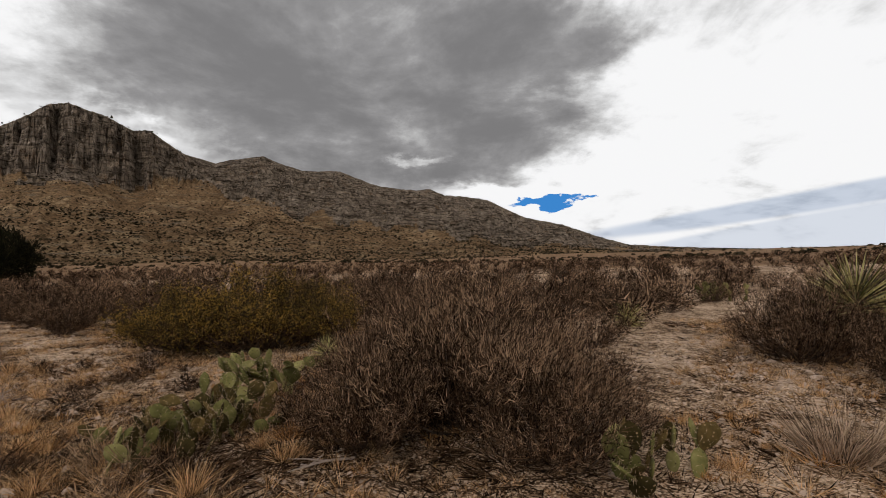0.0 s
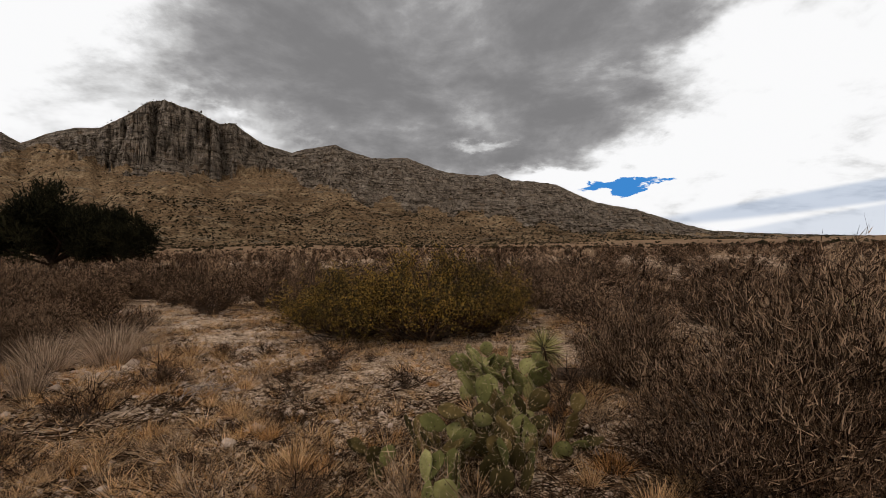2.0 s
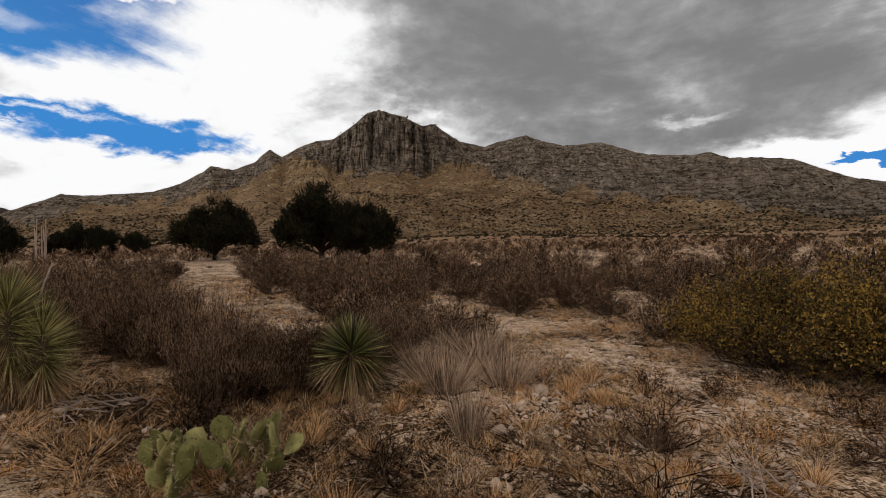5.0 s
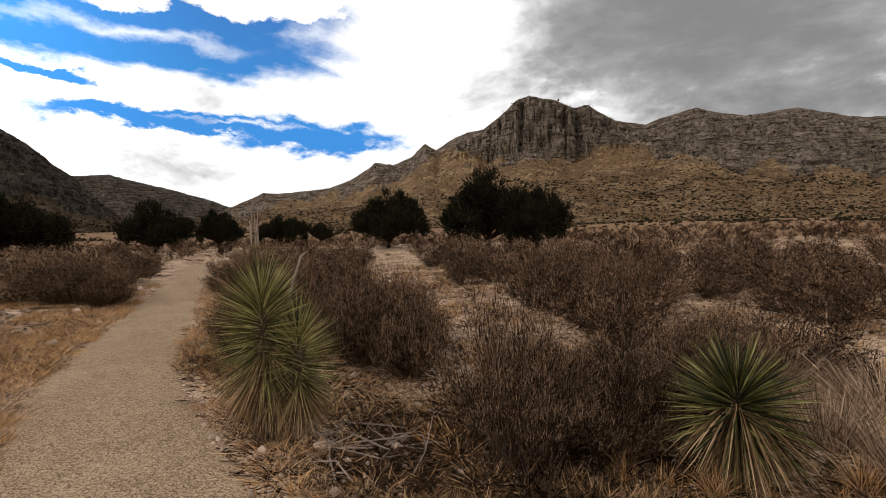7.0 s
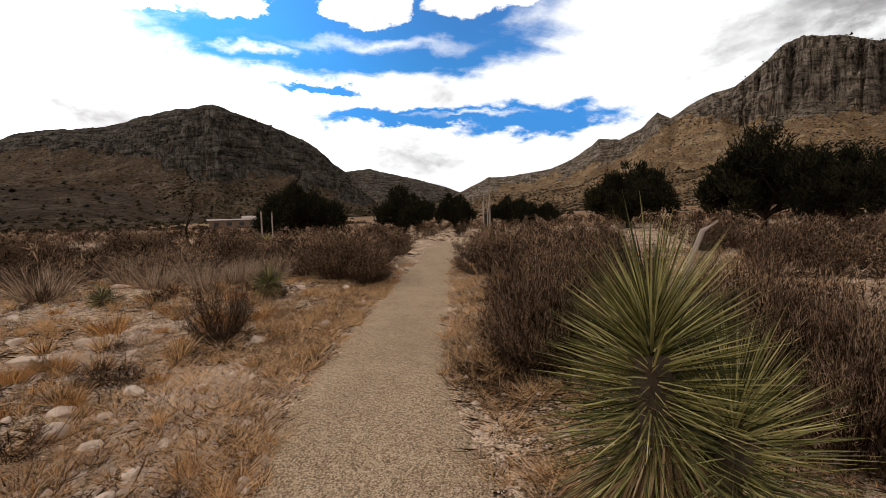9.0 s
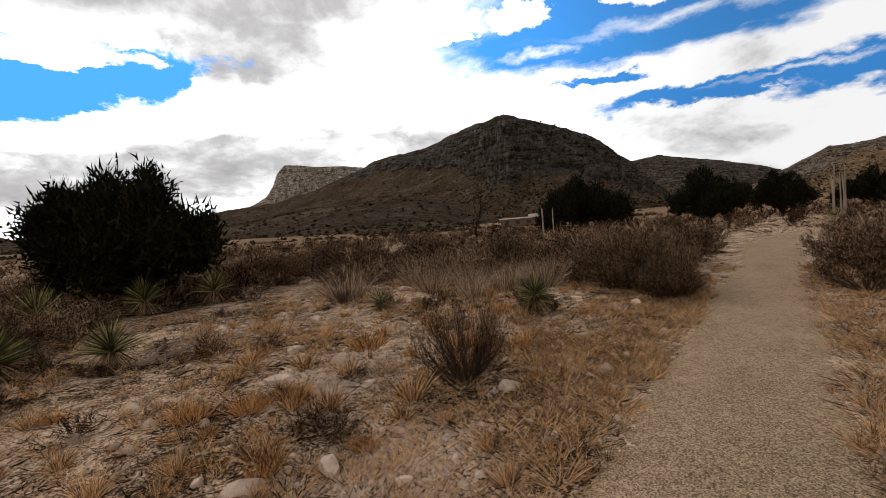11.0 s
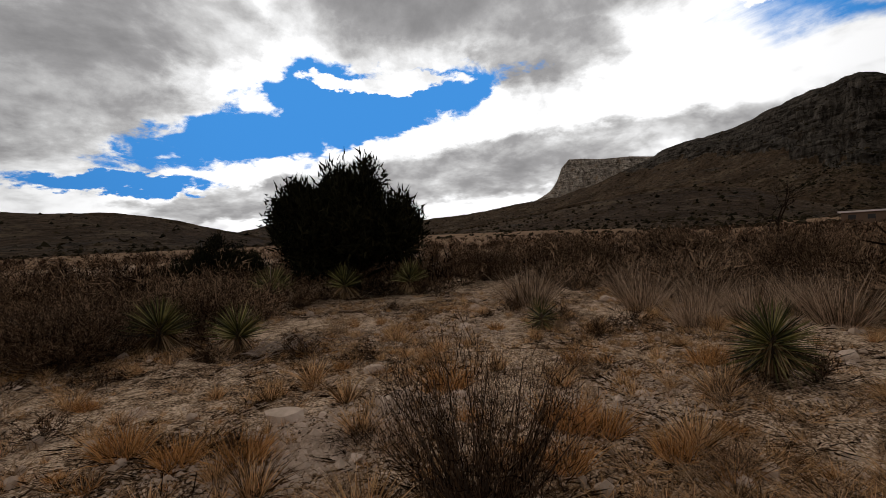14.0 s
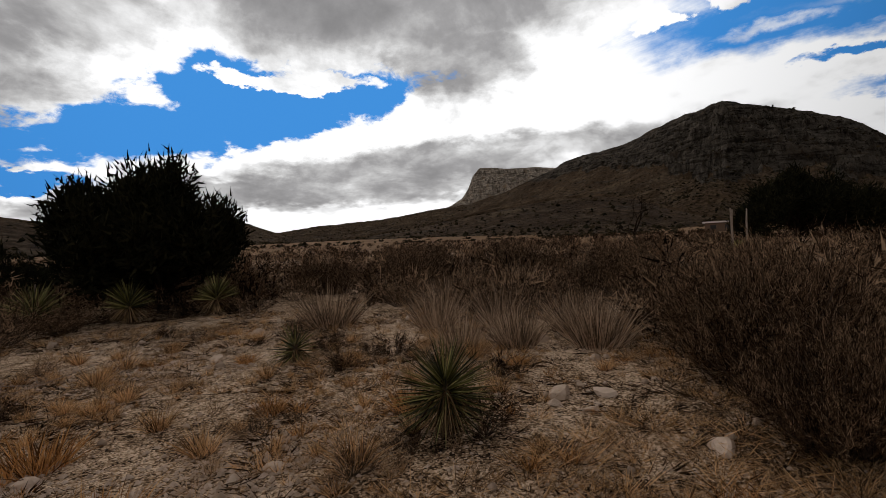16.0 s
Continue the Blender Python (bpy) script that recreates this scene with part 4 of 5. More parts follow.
def pad_mesh(name, mat, seed, w=0.5, t=0.09):
    """A prickly pear pad standing on its narrow end, one unit high, with its spines"""
    g = np.random.default_rng(seed)
    rows, cols = 7, 12
    v, f = [], []
    for i in range(rows + 1):
        u = i / rows
        prof = math.sin(math.pi * min(1, max(0, u))) ** 0.6 * (0.62 + 0.5 * u) if 0 < u < 1 else 0.02
        for j in range(cols):
            a = 2 * math.pi * j / cols
            v.append((math.cos(a) * prof * w * 0.82, math.sin(a) * prof * t + 0.03 * math.sin(3 * u + seed), u))
    for i in range(rows):
        for j in range(cols):
            a, b = i * cols + j, i * cols + (j + 1) % cols
            f.append((a, b, b + cols, a + cols))
    v, f = np.array(v), np.array(f)
    k = g.integers(cols, len(v) - cols, 46)
    base = v[k]
    out = unit(base - np.array([0, 0, 0.5])) * np.array([0.5, 3.0, 0.5]) + g.normal(size=(46, 3)) * 0.5
    global RNG
    RNG = g
    sp = strips(base, base + unit(out) * (0.1 + 0.12 * g.random(46))[:, None], 0.018, 0, 1)
    vv, ff, sl = join((v, f), sp)
    me = mesh_of(name, vv, ff, [mat, M_SPINE], sl, flat=False)
    return me


PADS = [pad_mesh("pad", M_PAD, i, 0.42 + 0.05 * i, 0.07 + 0.015 * i) for i in range(3)]
OLDPADS = [pad_mesh("pad", M_PADOLD, 10 + i, 0.4 + 0.05 * i, 0.06 + 0.02 * i) for i in range(3)]


def cactus(x, y, seed, spread, clumps, size, label, old=0.0, levels=3):
    """A prickly pear clump: pads growing out of pads"""
    g = random.Random(seed)
    root = tagged(new("prickly_pear"), label, "cactus", "prickly pears")
    root.matrix_basis = pose(x, y, gz(x, y))

    def grow(base, m, level):
        s = size * g.uniform(0.75, 1.15) * (0.94 ** level)
        me = g.choice(OLDPADS if g.random() < old else PADS)
        mm = base @ m
        part("pad", me, root, m=mm @ Matrix.Scale(s, 4))
        if level + 1 < levels:
            for _ in range(g.choice((1, 2, 2, 3)) if level == 0 else g.choice((0, 1, 1, 2))):
                off = g.uniform(-0.28, 0.28) * s
                grow(mm @ Matrix.Translation((off, 0, s * (0.95 - abs(off) / s * 0.6))), pose(0, 0, 0, g.uniform(-40, 40), off / s * 130, g.uniform(-70, 70)), level + 1)

    for _ in range(clumps):
        a, q = g.uniform(0, 6.283), math.sqrt(g.random()) * spread
        px, py = math.cos(a) * q, math.sin(a) * q
        grow(pose(px, py, gz(x + px, y + py) - gz(x, y) - 0.03), pose(0, 0, 0, g.uniform(-30, 30), g.uniform(-28, 28), g.uniform(0, 360)), 0)
    return root


def rock_mesh(name, seed, mat, sub=2):
    """An angular weathered stone about one unit across, its base at z = 0"""
    bm = bmesh.new()
    bmesh.ops.create_icosphere(bm, subdivisions=sub, radius=0.5)
    g = random.Random(seed)
    planes = [(Vector((g.gauss(0, 1), g.gauss(0, 1), g.gauss(0, 1))).normalized(), g.uniform(0.2, 0.42)) for _ in range(10)]
    for v in bm.verts:
        for n, d in planes:
            e = v.co.dot(n) - d
            if e > 0:
                v.co -= n * e
        v.co *= 1 + 0.07 * noise.noise(v.co * 3 + Vector((seed, 0, 0)))
        v.co.z *= 0.72
    low = min(v.co.z for v in bm.verts)
    for v in bm.verts:
        v.co.z -= low * 0.5
    me = bpy.data.meshes.new(name)
    bm.to_mesh(me)
    bm.free()
    me.materials.append(mat)
    return me


ROCKS = [rock_mesh("rock", i, M_STONE) for i in range(7)]


def rock(x, y, s, seed, label="pale weathered limestone rock on stony soil"):
    g = random.Random(seed)
    ob = tagged(new("rock", ROCKS[seed % len(ROCKS)]), label, "rock", "limestone rocks")
    ob.matrix_basis = pose(x, y, gz(x, y) - 0.12 * s, 0, 0, g.uniform(0, 360)) @ Matrix.Diagonal((s * g.uniform(0.85, 1.25), s, s * g.uniform(0.7, 1.0), 1))
    return ob


def juniper(x, y, h, w, seed, label, clumps=420, base=0.12, sprays=42, nl=40, droop=0.6):
    """A juniper: twisted trunk and limbs, crown of many small dark sprays with gaps"""
    global RNG
    g = np.random.default_rng(seed)
    root = tagged(new("juniper_tree"), label, "tree", "junipers")
    root.matrix_basis = pose(x, y, gz(x, y) - 0.05)
    # lobes give the crown its uneven outline
    la = g.random(nl) * 6.283
    lr = np.sqrt(g.random(nl)) * w * 0.38
    lr[0], lr[1] = 0.05 * w, 0.14 * w
    up = 0.15 + 0.85 * g.random(nl)
    up[:2] = 1.0
    lz = h * (base + 0.1 + (0.7 - base) * up ** 0.8 * (1 - droop * (lr / (w * 0.38)) ** 2.2))
    lobes = np.stack([np.cos(la) * lr, np.sin(la) * lr, lz], 1)
    ls = np.minimum(w, h) * (0.06 + 0.1 * g.random(nl) ** 1.5)
    lines, radii = [[(0, 0, -0.1), (0.06 * w * g.normal() * 0.3, 0.02, h * 0.22), (0, 0.03, h * 0.6)]], [[0.035 * h, 0.028 * h, 0.012 * h]]
    for c in lobes:
        b = np.array([0, 0, h * (0.06 + 0.2 * g.random())])
        lines.append([b, b + (c - b) * 0.5 + g.normal(size=3) * 0.05 * h, c])
        radii.append([0.016 * h, 0.011 * h, 0.004 * h])
    v, f = tubes(lines, radii, 6)
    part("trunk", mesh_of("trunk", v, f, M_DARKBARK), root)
    k = g.integers(0, nl, clumps)
    d = unit(g.normal(size=(clumps, 3)))
    p = lobes[k] + d * (ls[k] * (0.4 + 0.65 * g.random(clumps) ** 0.5))[:, None] * (1.05, 1.05, 1.35)
    p[:, 2] = np.maximum(p[:, 2], h * base * 0.6)
    n = clumps * sprays
    kk = np.repeat(np.arange(clumps), sprays)
    cs = 0.055 * math.sqrt(w * h)
    q = p[kk] + g.normal(size=(n, 3)) * (cs * 0.5, cs * 0.5, cs * 0.7)
    way = unit(d[kk] * 0.6 + g.normal(size=(n, 3)) * 0.6 + np.array([0, 0, 0.8]))
    RNG = g
    v, f = strips(q, q + way * (cs * (0.5 + 0.8 * g.random(n)))[:, None], cs * 0.26, 0, 1)
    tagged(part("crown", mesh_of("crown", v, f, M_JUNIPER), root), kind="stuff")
    return root


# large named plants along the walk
SAGE = [shrub_parts(100 + i, M_SAGE_SHADED, 1.0, 1.0, 44, 3000, 0.01, 0.13, 0.25, segs=1, leaf=(0.07, 3200), leafmat=M_SAGE) for i in range(4)]
DARKSAGE = [shrub_parts(120 + i, M_SAGE_SHADED, 1.0, 1.0, 40, 3000, 0.011, 0.13, 0.25, segs=1, leaf=(0.06, 1400), leafmat=M_SAGE) for i in range(4)]
SPARSE = [shrub_parts(140 + i, M_SAGE_SHADED, 1.0, 1.0, 24, 2600, 0.006, 0.12, 0.7, 0.3, leaf=(0.04, 2600), leafmat=M_SAGE) for i in range(3)]


def shrub(kind, x, y, r, h, seed, label, group="desert shrubs", name="shrub"):
    root = tagged(new(name), label, "shrub", group)
    root.matrix_basis = pose(x, y, gz(x, y), 0, 0, seed * 77 % 360) @ Matrix.Diagonal((r, r, h, 1))
    for pname, me in kind[seed % len(kind)]:
        tagged(part(pname, me, root), kind="stuff" if pname != "framework" or name == "subshrub" else "")
    return root


BIG = shrub_parts(171, M_SAGE_SHADED, 1.0, 1.0, 64, 14000, 0.0055, 0.12, 0.5, 0.25, segs=1, leaf=(0.065, 24000), leafmat=M_SAGE)
BIGDARK = shrub_parts(172, M_SAGE_SHADED, 1.0, 1.0, 60, 14000, 0.006, 0.12, 0.5, 0.25, segs=1, leaf=(0.06, 12000), leafmat=M_SAGE)
GREY = "grey brown leafless desert shrub with fine twigs"
shrub([BIG], 0.75, 3.05, 1.3, 1.3, 3, "large grey brown leafless shrub with dense fine twigs")
shrub([BIGDARK], 1.35, 2.35, 0.8, 0.8, 5, GREY)
shrub([BIGDARK], -0.1, 2.75, 0.75, 0.85, 7, GREY)
shrub([BIG], -0.35, 5.0, 0.65, 0.85, 11, GREY)
shrub([BIGDARK], 5.7, 5.3, 0.95, 1.15, 13, GREY)
shrub([BIG], -11.75, 4.1, 0.48, 1.0, 15, GREY)
shrub([BIGDARK], -9.75, 4.05, 0.45, 0.65, 17, GREY)
shrub(SPARSE, -9.9, 3.55, 0.55, 1.15, 19, "tall sparse brown shrub with bare branching stems")
shrub([BIGDARK], -12.35, 4.05, 0.85, 1.1, 21, GREY)
shrub([BIGDARK], -9.1, 5.2, 0.6, 0.7, 22, GREY)
for x, y, r, h, k in ((-9.65, 3.65, 0.6, 0.72, 41), (-9.3, 4.15, 0.5, 0.6, 42), (-9.6, 4.7, 0.6, 0.7, 43), (-9.35, 6.2, 0.65, 0.7, 45), (-10.2, 4.3, 0.45, 0.6, 46)):
    shrub([BIG if k % 2 else BIGDARK], x, y, r, h, k, "tangled brown shrub above dead litter")
shrub(SPARSE, -9.9, 3.9, 0.45, 1.2, 47, "tall sparse brown shrub with bare branching stems")
shrub(SPARSE, -9.5, 3.3, 0.45, 0.85, 48, "sparse brown shrub with bare branching stems")
for x, y, r, h, k in ((-25.5, -7.4, 1.2, 1.15, 51), (-27.6, -9.2, 1.3, 1.2, 52), (-24.4, -9.8, 1.1, 1.0, 53), (-29.0, -6.2, 1.4, 1.3, 54), (-27.0, -2.4, 1.1, 1.1, 55), (-29.5, -11.5, 1.4, 1.3, 56), (-31, -3.5, 1.3, 1.2, 57)):
    shrub([BIGDARK], x, y, r, h, k, "dark brown shrub beyond the tall grass")
shrub([BIGDARK], -13.9, 3.1, 0.65, 1.05, 23, GREY)
shrub([BIGDARK], -14.7, 3.75, 1.0, 1.15, 25, "dense dark brown shrub beside the gravel path")
shrub([BIGDARK], -13.1, 4.6, 0.8, 1.0, 27, GREY)
shrub([BIGDARK], -13.3, 8.9, 1.1, 1.25, 28, "dark brown shrub at the edge of bare sand")
shrub([BIGDARK], -11.9, 9.3, 1.0, 1.1, 30, "dark brown shrub at the edge of bare sand")
UPRIGHT = shrub_parts(176, M_SAGE_SHADED, 1.0, 1.0, 46, 6500, 0.0055, 0.12, 0.75, 0.25, segs=1, leaf=(0.016, 5000), leafmat=M_SAGE, spread=1.0)
shrub([UPRIGHT], -16.35, -0.42, 0.55, 0.95, 29, "small upright fan shaped brown shrub among dry grass")
shrub([BIGDARK], -14.2, -6.9, 1.3, 0.85, 31, "low spreading dark shrub")
shrub([BIGDARK], -21.9, 1.45, 1.0, 1.15, 33, "dense dark brown shrub beside the gravel path")
shrub([BIG], -23.4, 0.9, 1.1, 1.15, 35, GREY)
shrub([BIGDARK], -20.8, 1.9, 0.6, 0.8, 36, GREY)
CREO = shrub_parts(180, M_SAGE_SHADED, 1.0, 1.0, 90, 5000, 0.006, 0.15, 0.6, 0.3, leaf=(0.026, 30000), leafmat=M_CREOSOTE, broad=True)
for x, y, r, h, k in ((-4.55, 7.8, 1.2, 1.15, 1), (-3.1, 7.75, 1.35, 1.4, 2), (-2.1, 8.2, 0.95, 1.15, 5)):
    shrub([CREO], x, y, r, h, k, "dense olive green leafy creosote bush on sandy ground", "creosote bushes", "creosote_bush")

big_yucca(-11.15, 2.25)
yucca(-8.5, 4.3, 0.54, 0.48, 560, 2, "green yucca with narrow blades beside dry grass", dry=0.5, width=0.011)
yucca(-1.2, 5.42, 0.36, 0.3, 260, 3, "small grey green yucca beside a prickly pear", width=0.009)
yucca(-19.52, -0.26, 0.36, 0.42, 340, 4, "small green yucca among pale stones", width=0.011)
yucca(-17.9, -10.75, 0.35, 0.75, 200, 5, "spiky green yucca near a juniper", width=0.022, stalk=0.6, low=0.2)
yucca(-15.25, -6.6, 0.3, 0.6, 200, 6, "green yucca at the edge of low brush", width=0.02, low=0.2)
yucca(-16.15, -5.6, 0.25, 0.5, 180, 7, "small green yucca beside dead branches", width=0.016, low=0.2)
yucca(-19.3, -9.3, 0.4, 0.6, 180, 8, "green yucca under a juniper", width=0.018, low=0.2)
yucca(-20.9, -8.9, 0.4, 0.6, 180, 9, "green yucca under a juniper", width=0.018, low=0.2)
yucca(4.7, 9.1, 0.2, 0.45, 160, 10, "small green yucca on sandy ground", width=0.016)
yucca(6.75, 5.6, 0.75, 0.85, 300, 11, "large yucca with brown dry blades", dry=0.9, width=0.024)
yucca(-19.95, -3.4, 0.2, 0.35, 120, 12, "small green yucca among dry grass", width=0.014)

cactus(-1.75, 4.35, 1, 0.36, 9, 0.27, "green prickly pear cactus with upright pads")
cactus(-2.05, 2.75, 2, 0.55, 18, 0.22, "low brownish prickly pear cactus patch", old=0.85, levels=2)
cactus(-1.6, 3.35, 4, 0.4, 9, 0.23, "brownish prickly pear cactus between dry grass", old=0.6, levels=3)
cactus(2.0, 1.85, 3, 0.32, 7, 0.23, "yellow brown prickly pear cactus beside a shrub", old=0.6, levels=2)
cactus(-8.0, 2.5, 5, 0.36, 15, 0.23, "green prickly pear cactus with long white spines", levels=2)
cactus(-0.45, 5.55, 6, 0.5, 6, 0.22, "green prickly pear cactus beside a yucca", levels=2, old=0.2)
cactus(9.6, 13.4, 7, 0.7, 7, 0.26, "prickly pear cactus far across the clearing", levels=3)

JUN = "dark green bushy juniper tree"
juniper(-35.0, 29.1, 6.9, 8.8, 1, "large spreading dark juniper tree", 760)
juniper(-30.6, 30.1, 5.0, 6.4, 2, JUN, 560)
juniper(-43.0, 24.3, 5.4, 8.0, 3, "juniper tree with a short twisted trunk above sand", 560, base=0.16)
juniper(-55.5, -2.6, 5.2, 10.0, 4, JUN, 560)
juniper(-55.0, 7.6, 4.6, 7.6, 5, JUN, 460)
juniper(-62.0, 14.6, 4.4, 5.8, 6, JUN, 380)
juniper(-68.0, 23.8, 4.2, 8.5, 7, JUN, 420)
juniper(-78.0, 34.0, 3.6, 5.0, 8, JUN, 300)
juniper(-20.3, -10.95, 4.0, 5.0, 9, "dark upright juniper tree standing over yuccas", 1250, base=0.06, sprays=36, nl=70, droop=0.4)
juniper(-17.6, -16.5, 1.9, 4.5, 10, "low dark juniper bush behind the tree", 300, base=0.05)
juniper(-62.0, -1.0, 4.6, 8.0, 11, JUN, 300)

# tall grey grass clumps
GREYTUFT = [tuft_mesh("grass_clump", 300 + i, M_GREYTALL, 0.26, 1.0, 420, 0.008, 0.4, 2, 0.13) for i in range(3)]
STRAWTUFT = [tuft_mesh("grass_clump", 310 + i, M_STRAW, 0.16, 1.0, 260, 0.012, 0.5, 2) for i in range(3)]

SMALLTUFT = [tuft_mesh("grass_clump", 350 + i, M_STRAW, 0.06, 0.26, 170, 0.005, 0.45, 2) for i in range(4)]
RUSTTUFT = [tuft_mesh("grass_clump", 360 + i, M_RUST, 0.08, 0.15, 260, 0.0035, 0.55, 2) for i in range(2)]


def clump(kind, x, y, s, h, seed, label, group="tall grass clumps"):
    ob = tagged(new("grass_clump", kind[seed % len(kind)]), label, "grass", group)
    ob.matrix_basis = pose(x, y, gz(x, y), 0, 0, seed * 61 % 360) @ Matrix.Diagonal((s, s, h, 1))


for i, (x, y, s, h) in enumerate(((-21.6, -5.3, 1.5, 0.95), (-22.4, -3.3, 1.1, 0.85), (-23.2, -2.6, 1.1, 0.85), (-22.0, -1.4, 0.9, 0.75), (-22.6, -0.6, 1.1, 0.85), (-23.3, -1.3, 1.1, 0.85), (-21.4, -1.9, 0.8, 0.7),
                                  (-23.8, -4.4, 1.3, 0.9), (3.5, 2.15, 0.9, 0.5), (-8.0, 6.3, 1.3, 0.55), (-8.9, 6.9, 1.1, 0.5), (-7.7, 4.9, 0.8, 0.62), (-8.2, 5.2, 0.7, 0.55), (-6.95, 4.05, 0.42, 0.6), (-7.2, 5.4, 0.8, 0.6), (-24.5, -7.2, 1.4, 0.9), (-26, -4.2, 1.5, 0.95))):
    clump(GREYTUFT, x, y, s, h, i, "tall dry grey grass clump")


for i, (x, y, s) in enumerate(((-15.12, -2.11, 1.5), (-15.48, -1.9, 1.7), (-17.36, -2.18, 2.2), (-14.82, -2.47, 1.6), (-17.63, -0.61, 1.6), (-17.49, -0.84, 2.0), (-17.05, -0.46, 1.5), (-19.7, -0.9, 1.7), (-18.94, -1.93, 1.3), (-17.66, -0.1, 1.3))):
    clump(RUSTTUFT, x, y, s, s * 1.1, i, "rust orange dry grass clump on pale gravel", "rust grass clumps")
for i, (x, y, s) in enumerate(((-18.78, -0.37, 1.3), (-20.14, -2.6, 1.2), (-17.87, -0.1, 1.3), (-16.28, -1.79, 1.1), (-15.46, -1.47, 1.2), (-15.85, -0.81, 1.4), (-16.5, -2.56, 1.2), (-16.49, -3.48, 1.3))):
    clump(SMALLTUFT, x, y, s, s, i, "straw coloured dry grass clump on pale gravel", "straw grass clumps")


# ---- scattered scrub ----
def seg_dist(x, y, pts):
    out = np.full(np.shape(x), 1e9)
    for (ax, ay), (bx, by) in zip(pts[:-1], pts[1:]):
        dx, dy = bx - ax, by - ay
        t = np.clip(((x - ax) * dx + (y - ay) * dy) / (dx * dx + dy * dy), 0, 1)
        out = np.minimum(out, np.hypot(x - ax - t * dx, y - ay - t * dy))
    return out


BARE = [([(-9.8, 4.8), (-13.5, 6.2)], 1.25), ([(-21.6, -5.6), (-22.3, -3.0), (-22.2, -0.6)], 1.35), ([(-8.0, 2.6), (-0.5, 1.2)], 2.0), ([(-12.5, -0.3), (-20.2, 0.0)], 1.5), ([(2.6, 1.5), (4.2, 5.0), (6.5, 9.0), (11.5, 13.0)], 1.5), ([(-3.0, 5.0), (-6.2, 4.6), (-7.6, 3.4)], 2.0), ([(-4.6, 5.2), (-6.4, 7.4), (-8.6, 9.2), (-16.5, 8.9)], 1.1), ([(-1.5, 3.5), (0, 2.5)], 2.0),
        ([(-13.5, 6.4), (-20.0, 9.6), (-31.0, 17.0), (-40, 21)], 1.5), ([(-12.0, -2.0), (-20.5, -4.0)], 2.6), ([(-15.0, -4.5), (-19.5, -8.0)], 1.6), ([(-22, -7.0), (-27.0, -12)], 1.0), ([(-8.3, 3.2), (-10.5, 2.6)], 1.3)]


def open_ground(x, y, path_gap=1.25):
    ok = off_path(x, y) > path_gap
    for pts, w in BARE:
        ok &= seg_dist(x, y, pts) > w
    return ok


G = np.random.default_rng(42)
# brush field that can be told apart, nearest the path
spots = []
cand = G.random((9000, 2)) * (46, 44) + (-36, -22)
ok = open_ground(cand[:, 0], cand[:, 1])
keepers = [(0.75, 3.05), (-0.35, 5.0), (5.7, 5.3), (-10.55, 3.55), (-12.35, 4.05), (-14.7, 3.75), (-4.5, 7.8), (-3, 7.75), (-1.9, 8.2), (-16.35, -0.42), (-11.15, 2.25), (-8.5, 4.3), (-21.9, 1.45), (-23.4, 0.9), (-20.3, -10.95), (-13.3, 8.9), (-11.9, 9.3),
           (-17.9, -10.75), (-8, 6.3), (-19.5, -9.3), (6.75, 5.6), (4.7, 9.1)]
for (x, y), good in zip(cand, ok):
    right = y > 1.3 + 0 * x
    if not good or len(spots) > 285:
        continue
    if not right and x > -9:
        continue
    gap = 0.95 if right else 1.35
    if any((x - a) ** 2 + (y - b) ** 2 < gap * gap for a, b in spots) or any((x - a) ** 2 + (y - b) ** 2 < 1.7 for a, b in keepers):
        continue
    if np.hypot(x + 9, y) > 20 + 6 * G.random():
        continue
    spots.append((x, y))
# low dead subshrubs between the tufts
g = np.random.default_rng(43)
LOW = [shrub_parts(150 + i, M_SAGE_SHADED, 1.0, 1.0, 18, 420, 0.022, 0.4, 0.3, segs=1) for i in range(3)]
LOWGREY = [shrub_parts(155 + i, M_GREYGRASS, 1.0, 1.0, 18, 380, 0.02, 0.4, 0.3, segs=1) for i in range(2)]
low = 0
while low < 110:
    x, y = (-21 + 10.5 * g.random(), -7.5 + 7.8 * g.random()) if low % 2 else (-9.5 + 10 * g.random(), 1.4 + 4.8 * g.random())
    if off_path(x, y)[0] < 1.0 or any((x - a) ** 2 + (y - c) ** 2 < 0.7 for a, c in keepers):
        continue
    grey = g.random() < 0.35
    r = 0.16 + 0.2 * g.random()
    shrub(LOWGREY if grey else LOW, x, y, r, r * (0.6 + 0.4 * g.random()), low, "low grey dead subshrub on stony soil" if grey else "low dark dead subshrub on stony soil", "low dead subshrubs", "subshrub")
    low += 1
for i, (x, y) in enumerate(spots):
    right = y > 1.3
    r = (0.6 + 0.4 * G.random()) * (1.0 if right else 0.85)
    dark = G.random() < (0.65 if right else 0.5)
    shrub(DARKSAGE if dark else SAGE, x, y, r, r * (0.85 + 0.3 * G.random()), i, "dark brown twiggy desert shrub" if dark else "grey tan twiggy desert shrub", "brush field")


